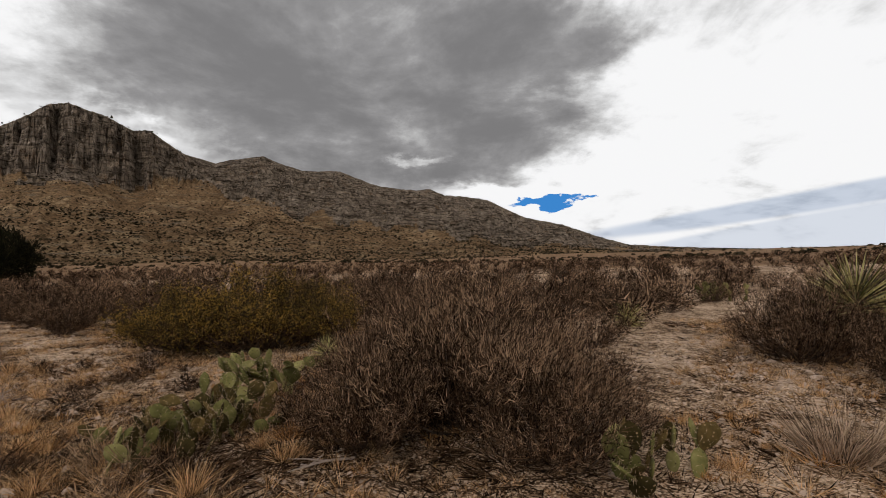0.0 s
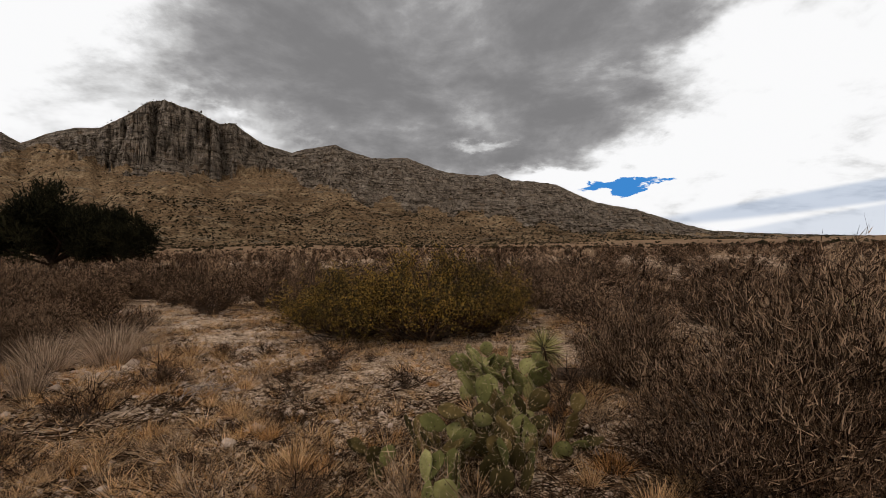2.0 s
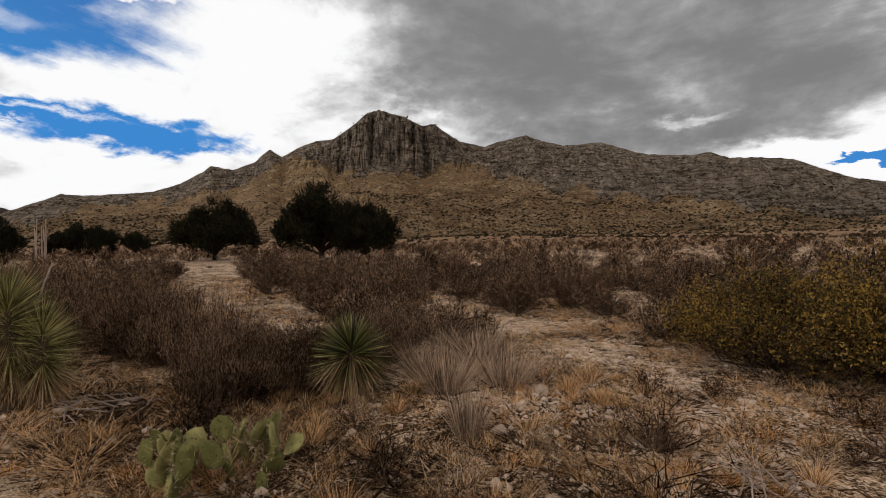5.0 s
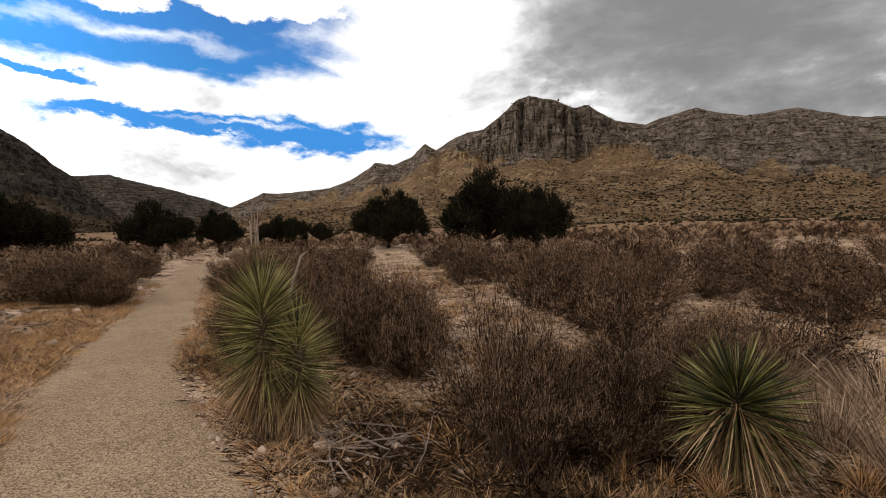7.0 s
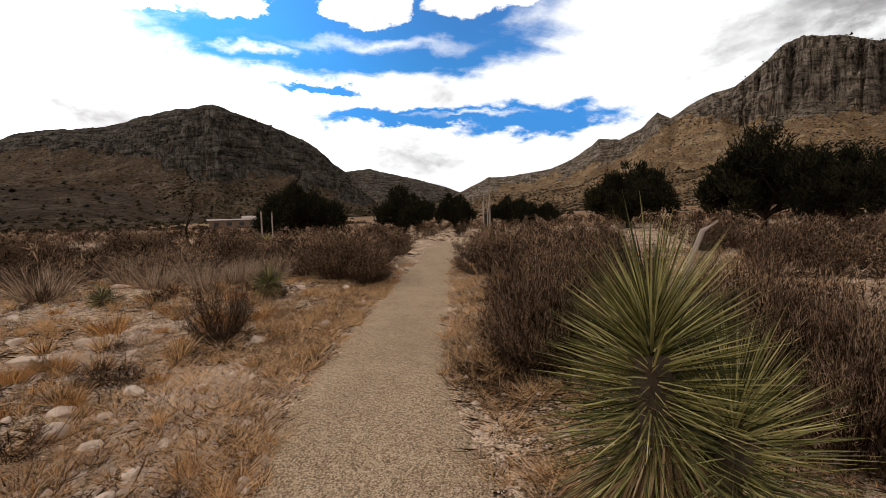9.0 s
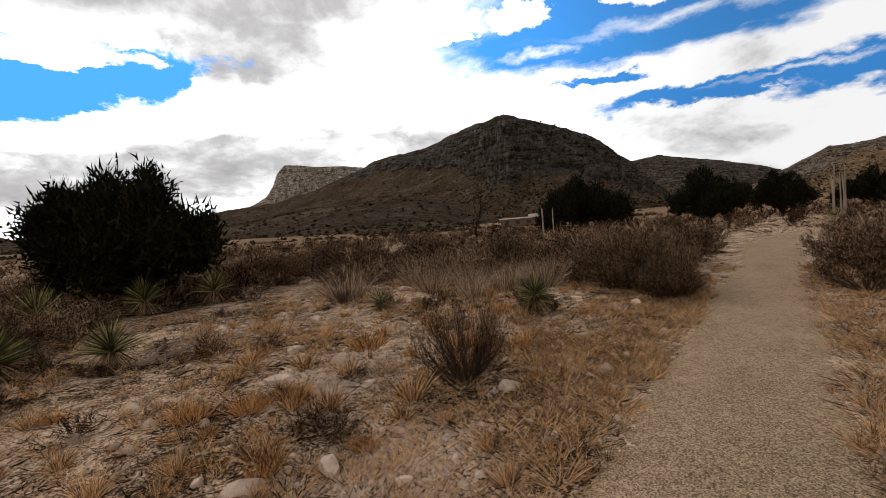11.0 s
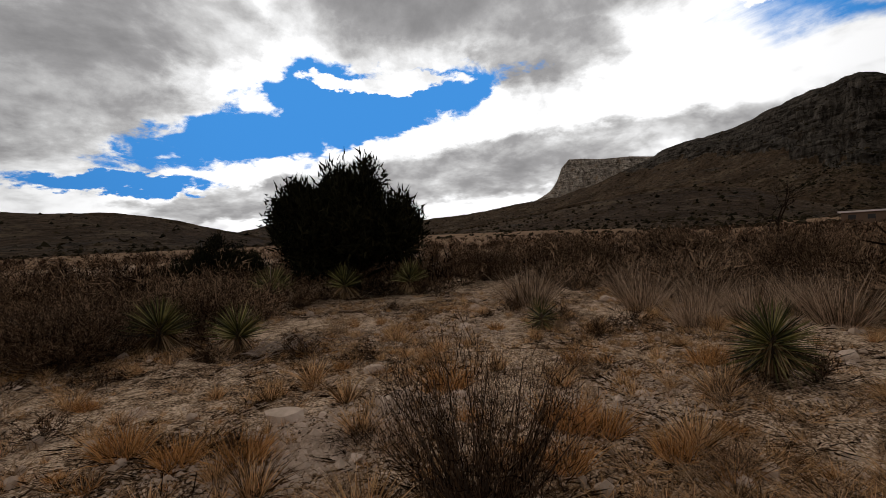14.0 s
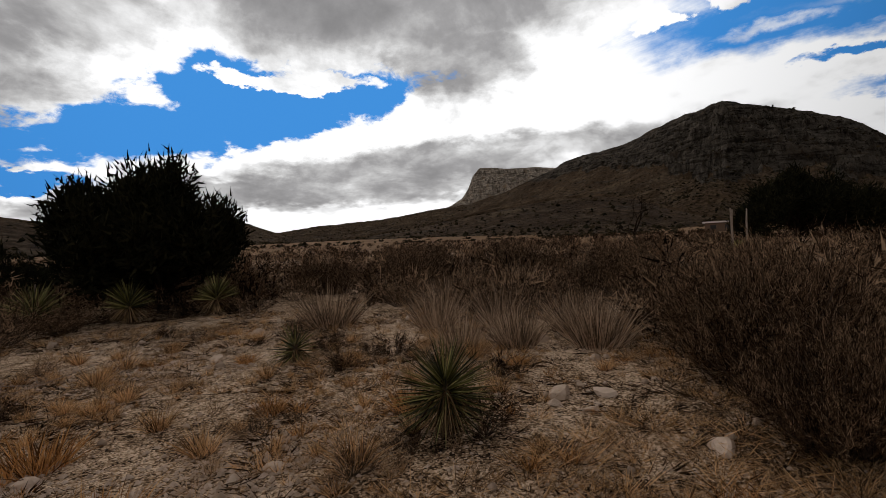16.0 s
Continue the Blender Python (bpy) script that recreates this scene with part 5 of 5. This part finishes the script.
def merged(name, base, places, label, category):
    """Many copies of one mesh joined into a single stuff object. places: x, y, radius, height, turn"""
    n0 = len(base.vertices)
    co = np.empty(n0 * 3, np.float32)
    base.vertices.foreach_get("co", co)
    co = co.reshape(-1, 3)
    base.calc_loop_triangles()
    tri = np.empty(len(base.loop_triangles) * 3, np.int32)
    base.loop_triangles.foreach_get("vertices", tri)
    sl = np.empty(len(base.loop_triangles), np.int32)
    base.loop_triangles.foreach_get("material_index", sl)
    p = np.asarray(places, float)
    c, s = np.cos(p[:, 4]), np.sin(p[:, 4])
    z0 = ground_z(p[:, 0], p[:, 1])
    X = (co[None, :, 0] * c[:, None] - co[None, :, 1] * s[:, None]) * p[:, 2:3] + p[:, 0:1]
    Y = (co[None, :, 0] * s[:, None] + co[None, :, 1] * c[:, None]) * p[:, 2:3] + p[:, 1:2]
    Z = co[None, :, 2] * p[:, 3:4] + z0[:, None]
    v = np.stack([X, Y, Z], -1).reshape(-1, 3)
    f = (tri.reshape(1, -1, 3) + (np.arange(len(p)) * n0)[:, None, None]).reshape(-1, 3)
    me = mesh_of(name, v, f, list(base.materials), np.tile(sl, len(p)))
    return tagged(new(name, me), label, category, kind="stuff")


def scatter(n, r0, r1, seed, gap=1.3, power=1.0, keep_open=True, az=(0, 360)):
    g = np.random.default_rng(seed)
    r = r0 * (r1 / r0) ** (g.random(n) ** power)
    a = np.radians(az[0] + (az[1] - az[0]) * g.random(n))
    x, y = -8 - np.sin(a) * r, 0.5 + np.cos(a) * r
    if keep_open:
        ok = open_ground(x, y, gap)
        x, y = x[ok], y[ok]
    return x, y, g


for k, (base, n, share) in enumerate(((shrub_mesh("brush", 201, M_SAGE_SHADED, 1, 1, 11, 300, 0.032, 0.2, 0.2, segs=1), 1050, 0), (shrub_mesh("brush", 202, M_SAGE, 1, 1, 11, 300, 0.03, 0.2, 0.2, segs=1), 700, 0))):
    x, y, g = scatter(n, 14, 75, 400 + k, 1.9, 0.9)
    r = 0.6 + 0.6 * g.random(len(x))
    merged("brush", base, np.stack([x, y, r, r * (0.7 + 0.4 * g.random(len(x))), g.random(len(x)) * 6.28], 1), "field of brown desert brush" if k == 0 else "field of grey tan desert brush", "shrubs")
base = shrub_mesh("brush", 203, M_SAGE, 1, 1, 18, 620, 0.02, 0.17, 0.35, segs=1)
x, y, g = scatter(330, 11.5, 42, 404, 1.9, 1.0, az=(84, 150))
r = 0.45 + 0.4 * g.random(len(x))
merged("brush", base, np.stack([x, y, r, r * (0.8 + 0.5 * g.random(len(x))), g.random(len(x)) * 6.28], 1), "grey tan brush beyond the stony clearing", "shrubs")
far_base = shrub_mesh("scrub", 205, M_SAGE_SHADED, 1, 1, 4, 64, 0.085, 0.28, 0.3, 0.15, segs=1)
x, y, g = scatter(4400, 48, 200, 410, 1, 0.9, False)
r = 0.5 + 0.9 * g.random(len(x)) ** 1.5
merged("scrub", far_base, np.stack([x, y, r, r * (0.6 + 0.3 * g.random(len(x))), g.random(len(x)) * 6.28], 1), "scattered dark scrub on the plain", "shrubs")
g = np.random.default_rng(206)
dot_v, dot_f = [], []
for i in range(5):
    a, q = g.random() * 6.283, 0.65 * g.random()
    c = np.array([math.cos(a) * q, math.sin(a) * q, 0.25 + 0.35 * g.random()])
    dot_v.append((np.array([(1, 0, 0.1), (0, 1, 0), (-1, 0, 0.1), (0, -1, 0), (0.1, 0, 1.1)]) + g.normal(size=(5, 3)) * 0.25) * 0.42 + c)
    dot_f.append(np.array([(0, 1, 4), (1, 2, 4), (2, 3, 4), (3, 0, 4)]) + 5 * i)
dot_base = mesh_of("scrub", np.concatenate(dot_v), np.concatenate(dot_f), M_SCRUBDOT)
x, y, g = scatter(7500, 150, 1900, 412, 1, 0.8, False)
r = 0.7 + 1.5 * g.random(len(x)) ** 2 + 0.001 * np.hypot(x, y)
merged("scrub", dot_base, np.stack([x, y, r, r * 0.75, g.random(len(x)) * 6.28], 1), "dark scrub at the foot of the mountains", "shrubs")
gr_base = tuft_mesh("far_grass", 207, M_GREYTALL, 0.5, 0.35, 18, 0.08, 0.8, 1)
x, y, g = scatter(4200, 30, 420, 411, 1, 0.8, False)
r = 0.6 + 1.2 * g.random(len(x))
merged("far_grass", gr_base, np.stack([x, y, r, r * 0.6, g.random(len(x)) * 6.28], 1), "dry grass on the plain", "grass")

# scrub on the mountain slopes
SC = np.concatenate(SLOPE_SCRUB)
g = np.random.default_rng(78)
octa = np.array([(1, 0, 0.3), (0, 1, 0.4), (-1, 0, 0.3), (0, -1, 0.4), (0.1, 0, 1.1), (0, 0, -0.4)])
of = np.array([(0, 1, 4), (1, 2, 4), (2, 3, 4), (3, 0, 4), (1, 0, 5), (2, 1, 5), (3, 2, 5), (0, 3, 5)])
v = (octa[None] + g.normal(size=(len(SC), 6, 3)) * 0.25) * SC[:, None, 3:4] + SC[:, None, :3]
f = (of[None, :4] + np.arange(len(SC))[:, None, None] * 6).reshape(-1, 3)
tagged(new("slope_scrub", mesh_of("slope_scrub", v.reshape(-1, 3), f, M_SCRUBDOT)), "dark scrub dotted over the mountain slopes", "shrubs", kind="stuff")

# ---- ground cover ----
def cover(n, seed, gap=0.66, bare=-0.4):
    """Places beside the path, in patches, thinning away from it"""
    g = np.random.default_rng(seed)
    line = CENTRE[(CENTRE[:, 0] < 8) & (CENTRE[:, 0] > -25)]
    k = g.integers(0, len(line), n)
    x = line[k, 0] + g.normal(size=n) * 0.4
    side = np.where(g.random(n) < np.where(line[k, 0] > -9, 0.9, 0.4), 1.0, -1.0)
    y = line[k, 1] + side * (0.4 + 11.0 * g.random(n) ** 1.5)
    x = x + np.where(line[k, 0] > 1, 0.45 * np.maximum(0, y - line[k, 1]), 0.0)
    patchy = np.sin(1.1 * x + 2) * np.sin(1.4 * y + 1) + 0.6 * np.sin(2.7 * x - 1.9 * y) + 0.7 * g.normal(size=n)
    ok = (off_path(x, y) > gap) & (patchy > bare)
    return x[ok], y[ok], g


for k, (mat, n, h, bl, label) in enumerate(((M_STRAW, 22000, 0.19, 40, "dry straw coloured grass tufts"), (M_GREYGRASS, 16000, 0.16, 36, "dry grey grass tufts"), (M_RUST, 5200, 0.16, 50, "dry rust coloured grass tufts"))):
    for sub in range(3):
        base = tuft_mesh("grass", 320 + 3 * k + sub, mat, 0.045 + 0.015 * sub, h, bl, 0.006, 0.3 + 0.25 * sub, 1)
        x, y, g = cover(n // 3, 500 + 3 * k + sub, bare=(-0.05, -0.05, 0.4)[k])
        sc = 0.3 + 0.8 * g.random(len(x)) ** 2.2
        merged("grass", base, np.stack([x, y, sc, sc, g.random(len(x)) * 6.28], 1), label, "grass")
lit = tuft_mesh("litter", 330, M_LITTER, 0.16, 0.03, 24, 0.007, 6.0, 1)
x, y, g = cover(17000, 510, 0.72, bare=-0.2)
merged("litter", lit, np.stack([x, y, 0.4 + 0.9 * g.random(len(x)), 0.6 + 0.8 * g.random(len(x)), g.random(len(x)) * 6.28], 1), "dead twigs and leaf litter on the soil", "litter")
# dark duff below the shrubs and cacti, its near-black colour also painting their shade
duff = tuft_mesh("leaf_duff", 331, M_DUFF_SHADE, 0.17, 0.06, 34, 0.014, 3.0, 1)
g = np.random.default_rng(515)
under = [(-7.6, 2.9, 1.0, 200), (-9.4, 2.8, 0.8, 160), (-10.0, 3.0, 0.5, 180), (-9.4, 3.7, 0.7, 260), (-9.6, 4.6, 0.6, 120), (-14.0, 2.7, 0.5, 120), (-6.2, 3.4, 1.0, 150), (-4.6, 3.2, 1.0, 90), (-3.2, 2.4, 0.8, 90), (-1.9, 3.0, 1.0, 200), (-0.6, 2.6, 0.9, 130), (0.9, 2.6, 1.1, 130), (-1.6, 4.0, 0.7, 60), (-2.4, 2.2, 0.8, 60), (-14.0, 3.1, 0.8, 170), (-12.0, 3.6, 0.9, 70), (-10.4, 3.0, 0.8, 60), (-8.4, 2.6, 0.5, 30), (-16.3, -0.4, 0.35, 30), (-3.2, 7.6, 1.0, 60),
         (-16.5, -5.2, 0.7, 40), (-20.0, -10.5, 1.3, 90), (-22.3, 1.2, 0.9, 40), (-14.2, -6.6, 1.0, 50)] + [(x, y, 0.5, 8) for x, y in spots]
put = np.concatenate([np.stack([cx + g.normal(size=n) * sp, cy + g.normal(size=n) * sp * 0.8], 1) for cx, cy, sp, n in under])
# more of it around the grass tufts, standing in for their shaded bases
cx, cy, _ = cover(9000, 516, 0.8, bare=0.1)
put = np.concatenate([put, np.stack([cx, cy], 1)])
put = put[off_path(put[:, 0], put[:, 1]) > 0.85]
merged("leaf_duff", duff, np.concatenate([put, (0.5 + 0.9 * g.random((len(put), 1))), 0.6 + 0.9 * g.random((len(put), 1)), g.random((len(put), 1)) * 6.28], 1), "dark dead leaf duff and painted shade below shrubs, cacti and grass tufts", "litter")
# straw and twigs close beside the path
g = np.random.default_rng(517)
for mat, nm, h, bl, n, label in ((M_STRAW, "grass", 0.14, 34, 1900, "dry straw coloured grass beside the path"), (M_GREYGRASS, "grass", 0.11, 34, 1500, "dry grey grass beside the path"), (M_LITTER, "litter", 0.05, 34, 2400, "dead twigs beside the path"), (M_DUFF_SHADE, "litter", 0.05, 30, 1100, "dark dead leaves beside the path")):
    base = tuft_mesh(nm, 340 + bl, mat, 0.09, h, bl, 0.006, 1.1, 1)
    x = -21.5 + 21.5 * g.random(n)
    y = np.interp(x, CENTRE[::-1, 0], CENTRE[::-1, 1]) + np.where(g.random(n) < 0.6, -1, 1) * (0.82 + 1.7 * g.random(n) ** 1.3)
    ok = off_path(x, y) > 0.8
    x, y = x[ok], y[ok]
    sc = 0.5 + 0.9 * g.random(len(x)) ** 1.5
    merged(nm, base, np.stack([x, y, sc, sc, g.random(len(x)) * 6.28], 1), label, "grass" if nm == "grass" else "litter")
g = np.random.default_rng(540)
n = 0
while n < 170:
    x, y = (-22 + 10 * g.random(), -6 + 6.6 * g.random()) if n % 2 else (-10 + 9.5 * g.random(), 1.6 + 4.6 * g.random())
    if off_path(x, y)[0] < 0.95 or (x + 11.15) ** 2 + (y - 2.25) ** 2 < 0.8:
        continue
    s = 0.5 + 0.7 * g.random() ** 1.5
    rust = g.random() < 0.22
    clump(RUSTTUFT if rust else SMALLTUFT, x, y, s, s, n, "small rust coloured dry grass tuft" if rust else "small straw coloured dry grass tuft", "small grass tufts")
    n += 1
peb = rock_mesh("pebbles", 77, M_STONE, 1)
x, y, g = cover(26000, 520, 0.66, bare=-1.0)
ln = np.exp(g.normal(size=len(x)) * 0.65)
merged("pebbles", peb, np.stack([x, y, 0.03 * ln, 0.027 * ln, g.random(len(x)) * 6.28], 1), "loose pale pebbles and stones", "stones")
# fine gravel, thick in pale patches
chips = mesh_of("gravel_chips", np.array([(0.5, 0.1, 0.05), (0.1, 0.45, 0.1), (-0.5, 0.05, 0.0), (-0.05, -0.4, 0.1), (0.08, 0.05, 0.36)]), np.array([(0, 1, 4), (1, 2, 4), (2, 3, 4), (3, 0, 4)]), M_STONE)
x, y, g = cover(60000, 521, 0.68, bare=-0.5)
px = np.concatenate([c[0] + g.normal(size=c[3]) * c[2] for c in ((-14.6, -0.3, 0.7, 6000), (-16.1, -1.8, 0.6, 6000), (-13.3, 0.0, 0.6, 3500), (-18.3, -1.0, 0.5, 1800), (-6.0, 5.2, 0.8, 4000), (-12.0, 5.5, 0.9, 5000), (4.5, 4.5, 1.0, 4000), (-19.0, -4.8, 0.9, 3000))])
py = np.concatenate([c[1] + g.normal(size=c[3]) * c[2] for c in ((-14.6, -0.3, 0.4, 6000), (-16.1, -1.8, 0.3, 6000), (-13.3, 0.0, 0.3, 3500), (-18.3, -1.0, 0.4, 1800), (-6.0, 5.2, 0.8, 4000), (-12.0, 5.5, 0.9, 5000), (4.5, 4.5, 1.6, 4000), (-19.0, -4.8, 0.7, 3000))])
ok = off_path(px, py) > 0.72
x, y = np.concatenate([x, px[ok]]), np.concatenate([y, py[ok]])
ln = np.exp(g.normal(size=len(x)) * 0.5)
merged("gravel_chips", chips, np.stack([x, y, 0.024 * ln, 0.026 * ln, g.random(len(x)) * 6.28], 1), "fine pale gravel chips strewn over the soil", "gravel")
g = np.random.default_rng(530)
NG = 14000
k = g.integers(0, len(CENTRE) - 12, NG)
offs = (g.random((NG, 2)) * 2 - 1) * 0.9
x, y = CENTRE[k, 0] + offs[:, 0], CENTRE[k, 1] + offs[:, 1]
sz = 0.007 + 0.013 * g.random(NG) ** 3
ob = merged("path_grit", peb, np.stack([x, y, sz, sz, g.random(NG) * 6.28], 1), "loose grit on the gravel path", "gravel")
ob.location.z = 0.014

g = np.random.default_rng(531)
NE = 9000
k = g.integers(2, len(CENTRE) - 12, NE)
tan = unit(CENTRE[k + 1] - CENTRE[k - 1])
off = np.where(g.random(NE) < 0.5, 1, -1) * (HALF_PATH - 0.02 + 0.14 * np.abs(g.normal(size=NE)))
x, y = CENTRE[k, 0] - tan[:, 1] * off + 0.15 * g.normal(size=NE), CENTRE[k, 1] + tan[:, 0] * off
sz = 0.012 * np.exp(0.55 * g.normal(size=NE))
merged("edge_stones", peb, np.stack([x, y, sz, sz * 0.9, g.random(NE) * 6.28], 1), "loose stones along the edges of the path", "stones").location.z = 0.004

# rocks that can be told apart
ROCK_AT = [(-14.08, -1.14, 0.26), (-14.45, -0.74, 0.22), (-12.86, -0.15, 0.13), (-16.72, -2.18, 0.26), (-16.95, -2.35, 0.2), (-15.92, -2.48, 0.3), (-16.18, 0.05, 0.24), (-20.38, -5.57, 0.28), (-22.68, -4.2, 0.32), (-18.47, -0.85, 0.16),
           (-20.79, -0.07, 0.26), (-20.45, 1.3, 0.2), (-21.0, 0.25, 0.2), (-20.6, 0.35, 0.16), (-13.85, -0.75, 0.16), (-13.6, -0.95, 0.24), (-13.35, -0.6, 0.18), (-16.48, 4.0, 0.12), (-5.66, 6.87, 0.17), (-4.92, 5.94, 0.16), (-8.02, 4.12, 0.1),
           (-6.7, 3.35, 0.1), (-17.3, -1.9, 0.16), (-17.1, -3.2, 0.22), (-14.9, -3.4, 0.24), (-15.3, -2.0, 0.14), (-18.9, -2.2, 0.16), (-19.4, -4.6, 0.2), (-12.6, -0.2, 0.12), (-15.2, -1.1, 0.18), (6.2, 6.9, 0.3), (5.0, 4.2, 0.16), (-21.3, -6.6, 0.25)]
for i, (x, y, s) in enumerate(ROCK_AT):
    rock(x, y, s * 1.2, i)
g = np.random.default_rng(61)
for cx, cy, n, sp in ((-6.17, 6.88, 16, 0.3), (-7.0, 4.92, 14, 0.22), (-14.0, -0.7, 12, 0.5), (-16.3, -2.4, 10, 0.5), (-20.7, 0.0, 10, 0.4), (-13.0, -1.6, 10, 0.6), (-10.5, 2.9, 6, 0.3)):
    for i in range(n):
        x, y = cx + g.normal() * sp, cy + g.normal() * sp
        if off_path(x, y)[0] > 0.75:
            rock(x, y, 0.06 + 0.09 * g.random() ** 2, 100 + i, "small broken limestone stone in a loose pile")


def branches(x, y, n, length, seed, label, r=0.5, thick=0.012):
    """A loose pile of dead bleached branches on the ground"""
    g = np.random.default_rng(seed)
    root = tagged(new("dead_branches"), label, "branches", "dead branches")
    root.matrix_basis = pose(x, y, gz(x, y))
    for i in range(n):
        c = np.append(g.normal(size=2) * r * 0.5, 0)
        a = g.random() * 6.283
        d = np.array([math.cos(a), math.sin(a), 0])
        ln = length * (0.5 + 0.6 * g.random())
        pts = [c - d * ln / 2 + (0, 0, 0.015), c + g.normal(size=3) * 0.04 + (0, 0, 0.03 + 0.05 * g.random()), c + d * ln / 2 + g.normal(size=3) * 0.05 + (0, 0, 0.05 + 0.1 * g.random())]
        m = pts[1]
        e = m + (d * 0.4 + np.append(g.normal(size=2) * 0.4, 0.25)) * ln * 0.5
        v, f = tubes([pts, [m, (m + e) / 2 + g.normal(size=3) * 0.02, e]], [[thick, thick * 0.8, thick * 0.3], [thick * 0.6, thick * 0.45, thick * 0.2]], 5)
        v[:, 2] = np.maximum(v[:, 2], 0.0)
        part("branch", mesh_of("branch", v, f, M_DEADWOOD), root)


branches(-4.84, 4.25, 16, 0.5, 1, "tangle of bleached dead twigs on grass", 0.35, 0.006)
branches(-16.7, -5.1, 26, 0.9, 2, "heap of grey dead branches beside a yucca", 0.7, 0.008)
branches(-10.35, 2.75, 18, 0.7, 3, "dead grey branches below a yucca", 0.5, 0.008)
branches(-0.45, 2.3, 2, 0.5, 4, "bleached broken branch in dry grass", 0.1, 0.014)
branches(-6.0, 2.6, 10, 0.4, 5, "bleached dead twigs on grass", 0.4, 0.006)
v, f = tubes([[(-1.05, 5.25, 0.06), (-0.6, 5.05, 0.09), (-0.15, 4.95, 0.05)]], [[0.07, 0.085, 0.06]], 9)
tagged(new("fallen_trunk", mesh_of("fallen_trunk", v, f, M_BARK)), "fallen grey yucca trunk lying beside a cactus", "trunk")


def bare_tree(x, y, h, seed):
    g = np.random.default_rng(seed)
    root = tagged(new("bare_tree"), "leafless grey tree with thin branches", "tree")
    root.matrix_basis = pose(x, y, gz(x, y))
    lines, radii = [], []

    def grow(p, d, ln, r, lev):
        q = p + d * ln
        lines.append([p, (p + q) / 2 + g.normal(size=3) * 0.04 * ln, q])
        radii.append([r, r * 0.8, r * 0.6])
        if lev < 5:
            for _ in range(3 if lev < 4 else 2):
                grow(q, unit(d + g.normal(size=3) * 0.5 + (0, 0, 0.12)), ln * 0.72, r * 0.55, lev + 1)

    grow(np.zeros(3), np.array([0.05, 0, 1.0]), h * 0.26, 0.1, 0)
    v, f = tubes(lines[:1], radii[:1], 7)
    part("trunk", mesh_of("trunk", v, f, M_DARKBARK), root)
    v, f = tubes(lines[1:], radii[1:], 4)
    tagged(part("limb_crown", mesh_of("limb_crown", v, f, M_DARKBARK), root), kind="stuff")


bare_tree(-44.3, -8.9, 4.6, 1)


def stalks(x, y, n, h, seed):
    """Tall dry flower stalks of century plants"""
    g = np.random.default_rng(seed)
    root = tagged(new("century_plant"), "century plant with tall pale dry flower stalks", "plant", "century plants")
    root.matrix_basis = pose(x, y, gz(x, y))
    v, f = rosette(seed, 70, 0.7, 0.06, 0.0, 0.95, (0, 0, 0.1))
    tagged(part("leaf_rosette", mesh_of("leaf_rosette", v, f, M_YUCCA), root), kind="stuff")
    for i in range(n):
        b = g.normal(size=2) * 0.5
        v, f = tubes([[(b[0], b[1], 0), (b[0] + 0.05, b[1], h * 0.5), (b[0] + g.normal() * 0.2, b[1], h * (0.7 + 0.4 * g.random()))]], [[0.05, 0.045, 0.03]], 6)
        part("flower_stalk", mesh_of("flower_stalk", v, f, M_DEADWOOD), root, "pale dry flower stalk")


stalks(-50.0, 14.4, 6, 3.2, 1)
stalks(-46.0, -4.0, 3, 3.0, 2)


def box_bm(x0, y0, z0, x1, y1, z1, bevel=0.0):
    bm = bmesh.new()
    bmesh.ops.create_cube(bm, size=1)
    for v in bm.verts:
        v.co = Vector(((x0 + x1) / 2 + v.co.x * (x1 - x0), (y0 + y1) / 2 + v.co.y * (y1 - y0), (z0 + z1) / 2 + v.co.z * (z1 - z0)))
    if bevel:
        bmesh.ops.bevel(bm, geom=bm.edges[:], offset=bevel, segments=2, affect="EDGES")
    return bm


def box_part(name, b, mat, parent, label="", bevel=0.02):
    bm = box_bm(*b, bevel)
    me = bpy.data.meshes.new(name)
    bm.to_mesh(me)
    bm.free()
    me.materials.append(mat)
    return part(name, me, parent, label)


def far_house(x, y, turn):
    """Low flat-roofed house far beyond the brush"""
    root = tagged(new("house"), "low distant house with a pale flat roof", "house")
    root.matrix_basis = pose(x, y, gz(x, y) - 0.2, 0, 0, turn)
    box_part("wall", (-7, -4, 0, 7, 4, 2.7), M_PLASTER, root)
    box_part("roof", (-7.6, -4.6, 2.7, 7.6, 4.6, 3.1), M_ROOF, root, "pale flat roof")
    box_part("roof", (2.0, -4.9, 3.1, 6.8, 3.6, 3.9), M_ROOF, root, "pale flat roof")
    for a in (-5, -1.5, 2, 5):
        box_part("window", (a - 0.7, -4.04, 1.0, a + 0.7, -3.96, 2.1), M_DARK, root, "dark window")


far_house(-165.0, -30.0, 100)
